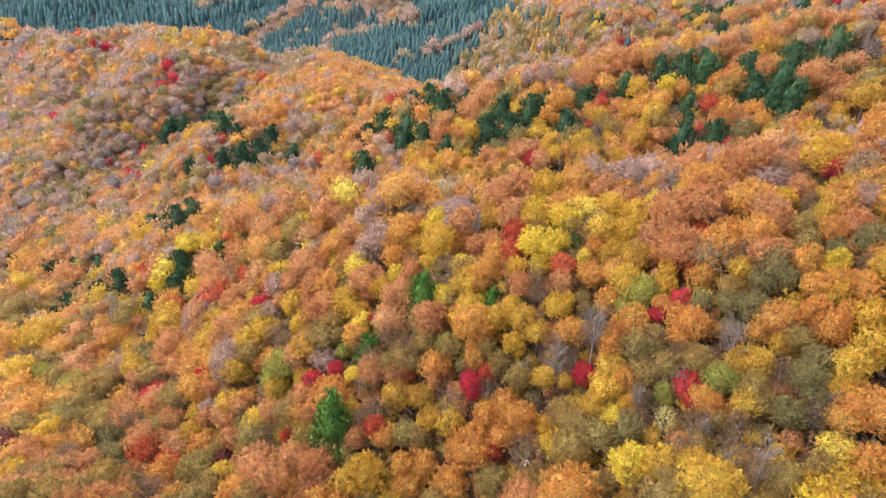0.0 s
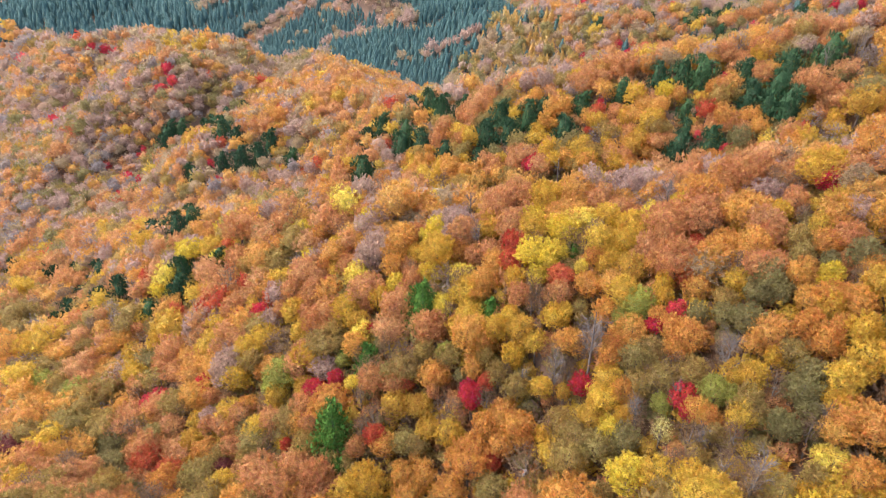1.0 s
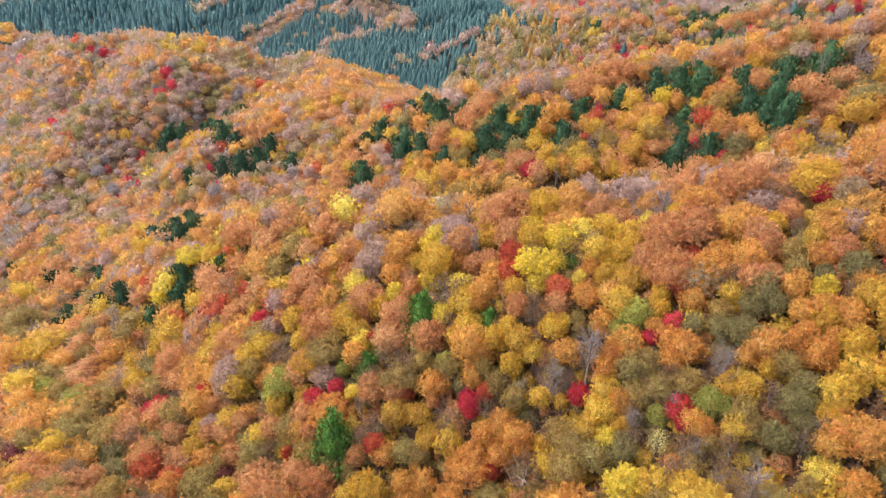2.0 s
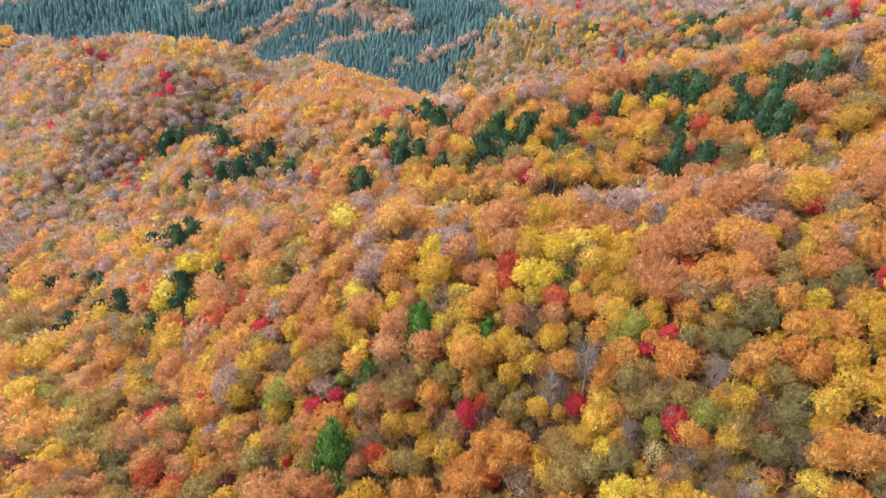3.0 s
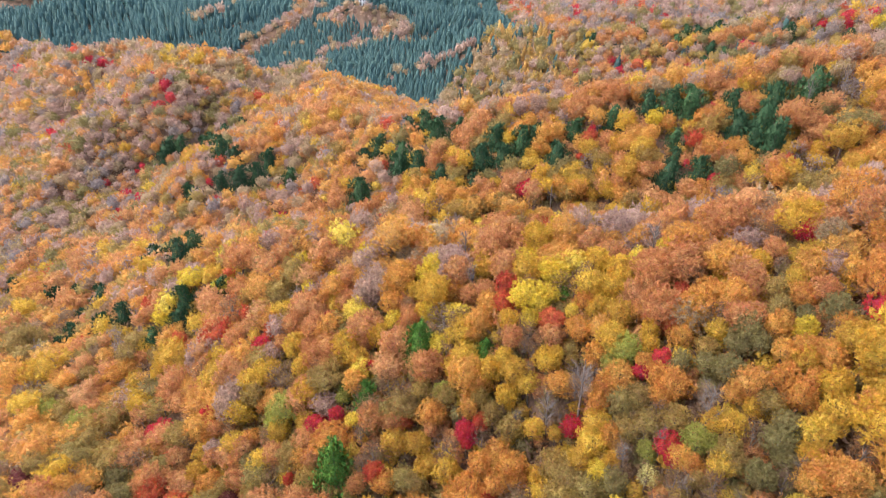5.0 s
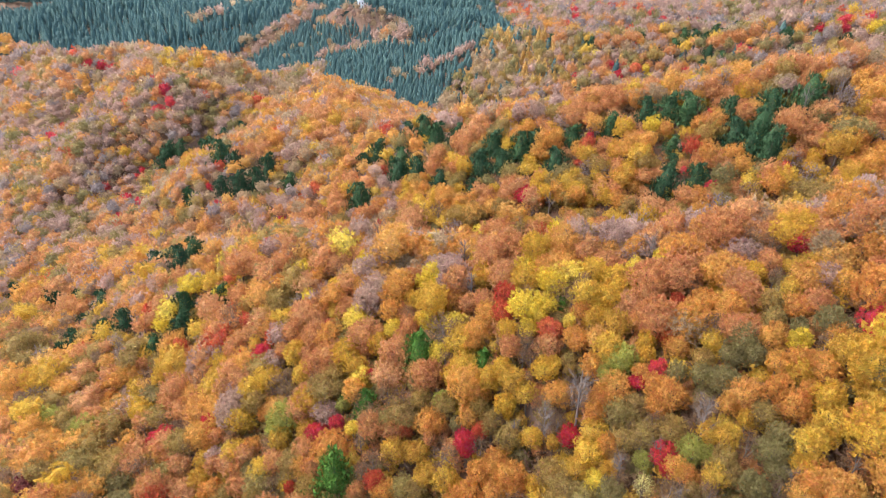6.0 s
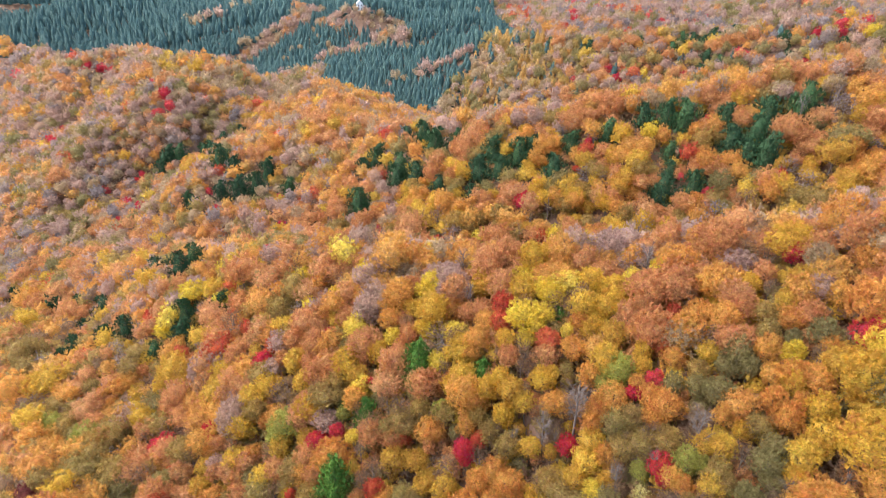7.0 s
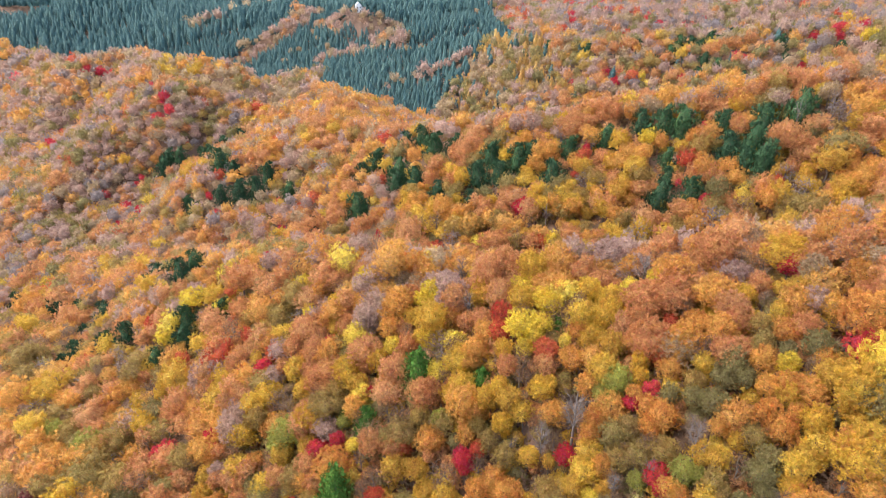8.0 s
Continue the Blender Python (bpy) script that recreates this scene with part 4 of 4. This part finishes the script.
def house(x, y):
    WALL, ROOF, PANE, WOOD = plaster(), plain("pale_roof_sheet", (196, 196, 198), 0.5), plain("dark_glass", (40, 46, 54), 0.15), plain("brown_wood", (98, 72, 52), 0.7)
    top = new("house")
    top.matrix_world = pose(x, y, float(land(x, y)[0]) - 0.6, 0, 0, 12)
    bm = bmesh.new()
    box(bm, -3.6, 2.2, -3, 3, 0, 7)
    v = [bm.verts.new(p) for p in ((-3.6, -3, 7), (2.2, -3, 7), (-0.7, -3, 9.6), (-3.6, 3, 7), (2.2, 3, 7), (-0.7, 3, 9.6))]
    for f in ((0, 1, 2), (5, 4, 3), (0, 3, 4, 1)):
        bm.faces.new([v[i] for i in f])
    part("wall", bm, WALL, top)
    bm = bmesh.new()
    box(bm, 2.2, 4.8, -2.4, 2.6, 0, 4.6)
    part("annex", bm, WALL, top)
    for x0, z0, x1, z1 in ((-4.1, 6.62, -0.7, 9.72), (2.7, 6.62, -0.7, 9.72)):
        bm = bmesh.new()
        a = [bm.verts.new((px, py, pz + dz)) for dz in (0.02, 0.2) for px, py, pz in ((x0, -3.5, z0), (x1, -3.5, z1), (x1, 3.5, z1), (x0, 3.5, z0))]
        for f in ((3, 2, 1, 0), (4, 5, 6, 7), (0, 1, 5, 4), (1, 2, 6, 5), (2, 3, 7, 6), (3, 0, 4, 7)):
            bm.faces.new([a[i] for i in f])
        part("roof", bm, ROOF, top, "pale sheet-metal roof slope")
    bm = bmesh.new()
    box(bm, 2.0, 5.1, -2.8, 2.9, 4.6, 4.8)
    part("roof", bm, ROOF, top, "flat pale roof of the annex")
    for wx, wz in ((-2.6, 1.2), (-2.6, 4.4), (0.4, 4.4), (3.0, 1.6)):
        front = -2.4 if wx > 2.2 else -3.0
        bm = bmesh.new()
        box(bm, wx - 0.08, wx + 1.18, front - 0.06, front, wz - 0.08, wz + 1.38)
        frame_ob = part("window", bm, WOOD, top)
        bm = bmesh.new()
        box(bm, wx, wx + 1.1, front - 0.08, front - 0.062, wz, wz + 1.3)
        part("pane", bm, PANE, frame_ob, "dark window pane")
    bm = bmesh.new()
    box(bm, 0.3, 1.3, -3.06, -3.0, 0, 2.7)
    part("door", bm, WOOD, top, "brown wooden door")
    TAKEN.append((x, y - 4, 3, 0.5))
    TAKEN.append((x, y, 3, 0.6))
    return tagged(top, "small white plastered house among dark conifers on a far hill", "house")


house(-76, 666)


# ---- the woods ----
def woods(r0, r1, spacing, seed, size, words, squeeze=1.0, plantation=False):
    """Trees on the two facing slopes are things; those on back slopes and farther off are joined, one mesh for each species."""
    r = np.random.default_rng(seed + 1)
    xs, ys = scatter(r0, r1, spacing, seed, squeeze)
    zs, which, side = land(xs, ys)
    rises = land(xs, ys + 14)[0] - zs
    heaps = {}
    thrive = {k: np.exp(0.95 * waves(xs, ys, 22 + 0.07 * r0, 900 + i)) for i, k in enumerate(KINDS)}
    for n, (x, y, z, w, s, rise) in enumerate(zip(xs, ys, zs, which, side, rises)):
        ridge, d = NAMES[w], math.hypot(x, y)
        grove = stand(x, y, ridge, s, rise)
        if (grove == "spruce") != plantation:
            continue
        species = choose(MIX[grove], r, {k: thrive[k][n] for k in MIX[grove]})
        radius = size * r.uniform(0.68, 1.32)
        if not free(x, y, radius):
            continue
        form = KINDS[species][2]
        radius *= {"larch": 0.64, "spruce": 0.95, "pine": 0.75, "bare": 0.8}.get(form, 1.0) * (0.74 if species == "spruce" and not plantation else 1.0)
        tall, turn, variant = r.uniform(0.85, 1.12), r.uniform(0, 6.28), int(r.integers(0, 99))
        facing = (ridge in ("near", "spur") and s > 0 and d < 165) or (ridge == "pine" and s > 0 and d < 232)
        if facing and COUNT.get(species, 0) < 300:
            COUNT[species] = COUNT.get(species, 0) + 1
            tree(species, 0 if d < 118 else 1, x, y, z, radius, tall, turn, r.normal(0, 0.04), variant)
            continue
        v, f = (NEXT if facing else FAR if d < 430 else TINY)[form][variant % 4]
        turned = np.stack([v[:, 0] * np.cos(turn) - v[:, 1] * np.sin(turn), v[:, 0] * np.sin(turn) + v[:, 1] * np.cos(turn), v[:, 2] * tall], 1)
        heap = heaps.setdefault(species, ([], [], [], [0]))
        heap[0].append(turned * radius + (x, y, z))
        heap[1].append(f + heap[3][0])
        heap[2].append(np.full(len(v), r.uniform(0, 1)))
        heap[3][0] += len(v)
    for species, (v, f, t, _) in heaps.items():
        me = solid("wood", np.concatenate(v), np.concatenate(f), np.concatenate(t))
        me.materials.append(LEAVES[species])
        tagged(new(KINDS[species][0].replace("_tree", "") + "_wood", me), "many %s crowns, %s" % (species, words), "woodland", kind="stuff")


def far_form(form, k, n):
    """A simple tree for the woods far off: n = 1 plain, 2 finer."""
    if form in ("round", "thin"):
        (v, f), _ = round_crown(800 + k, 5 + 3 * n, 20 + 25 * n, 0.235 - 0.04 * n, True, 0.95, n == 2)
        return v + (0, 0, FOOT), f
    h = {"pine": 2.3, "larch": 3.0, "spruce": 3.0}.get(form, 3.0)
    return conifer(900 + k, h, 5, 5 + n, 1 + (form != "spruce"), 0.25, 0.3, 0.8, 0.62)


FAR, TINY = ({form: [far_form(form, k, n) for k in range(4)] for form in ("round", "thin", "pine", "fir", "larch", "spruce", "bare")} for n in (2, 1))
NEXT = {form: [(crown[0] + (0, 0, FOOT if form in ("round", "thin") else 0), crown[1]) for crown, _ in made] for form, made in FORMS[1].items()}
woods(42, 150, 3.55, 51, 3.6, "on the back of the near ridge", 0.7)
woods(150, 235, 3.7, 52, 3.35, "on the slopes round the valley", 0.85)
woods(235, 430, 4.4, 53, 4.15, "covering the slopes across the valley", 0.8)
woods(430, 760, 6.1, 54, 4.9, "covering the distant hills")
woods(760, 1250, 10.5, 55, 7.2, "covering the farthest hills")
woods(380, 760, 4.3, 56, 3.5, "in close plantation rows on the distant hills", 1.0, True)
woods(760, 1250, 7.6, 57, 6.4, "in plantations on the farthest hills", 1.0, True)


def understorey(r0, r1, spacing, seed, ridges):
    """Saplings and twiggy shrubs under the trees of the near slope."""
    r = np.random.default_rng(seed)
    xs, ys = scatter(r0, r1, spacing, seed, 0.62)
    zs, which, side = land(xs, ys)
    heaps = {}
    for x, y, z, w, s in zip(xs, ys, zs, which, side):
        if s < 0 or NAMES[w] not in ridges:
            continue
        species = choose(dict(olive=4, umber=3, russet=4, gold=3, sage=1.5), r)
        v, f = LOW[int(species != "umber")][int(r.integers(0, 4))]
        a, size = r.uniform(0, 6.28), r.uniform(1.8, 3.2)
        turned = np.stack([v[:, 0] * np.cos(a) - v[:, 1] * np.sin(a), v[:, 0] * np.sin(a) + v[:, 1] * np.cos(a), v[:, 2] + 0.6], 1)
        heap = heaps.setdefault(species, ([], [], [], [0]))
        heap[0].append(turned * size + (x, y, z))
        heap[1].append(f + heap[3][0])
        heap[2].append(np.full(len(v), r.uniform(0, 1)))
        heap[3][0] += len(v)
    for species, (v, f, t, _) in heaps.items():
        me = solid("shrubs", np.concatenate(v), np.concatenate(f), np.concatenate(t))
        me.materials.append(LEAVES[species])
        tagged(new("shrub_layer", me), "low %s shrubs and saplings under the trees" % species, "shrubs", kind="stuff")


LOW = [[round_crown(850 + k, 5, 56 - 16 * solid_core, 0.2, solid_core == 1, 1.0, False)[0] for k in range(4)] for solid_core in (0, 1)]
understorey(42, 128, 2.8, 61, ("near", "spur"))
understorey(140, 235, 4.6, 62, ("pine", "near", "spur"))


def wood_below():
    """The forest goes on under the camera and behind it."""
    r = np.random.default_rng(71)
    n = 30
    gx, gy = np.meshgrid(np.arange(-n, n + 1) * 6.4, np.arange(-16, 17) * 6.4)
    xs, ys = (gx + r.uniform(-1.8, 1.8, gx.shape)).ravel(), (gy + r.uniform(-1.8, 1.8, gx.shape)).ravel()
    ok = ~((np.abs(xs) < 0.86 * ys + 26) & (ys > 20))
    xs, ys = xs[ok], ys[ok]
    heaps = {}
    for x, y, z in zip(xs, ys, land(xs, ys)[0]):
        species, radius, turn = choose(MIX["near"], r), 4.8 * r.uniform(0.75, 1.25), r.uniform(0, 6.28)
        v, f = TINY[KINDS[species][2]][int(r.integers(0, 4))]
        turned = np.stack([v[:, 0] * np.cos(turn) - v[:, 1] * np.sin(turn), v[:, 0] * np.sin(turn) + v[:, 1] * np.cos(turn), v[:, 2]], 1)
        heap = heaps.setdefault(species, ([], [], [], [0]))
        heap[0].append(turned * radius + (x, y, z))
        heap[1].append(f + heap[3][0])
        heap[2].append(np.full(len(v), r.uniform(0, 1)))
        heap[3][0] += len(v)
    for species, (v, f, t, _) in heaps.items():
        me = solid("wood", np.concatenate(v), np.concatenate(f), np.concatenate(t))
        me.materials.append(LEAVES[species])
        tagged(new(KINDS[species][0].replace("_tree", "") + "_wood", me), "many %s crowns, on the slopes out of sight below" % species, "woodland", kind="stuff")


wood_below()
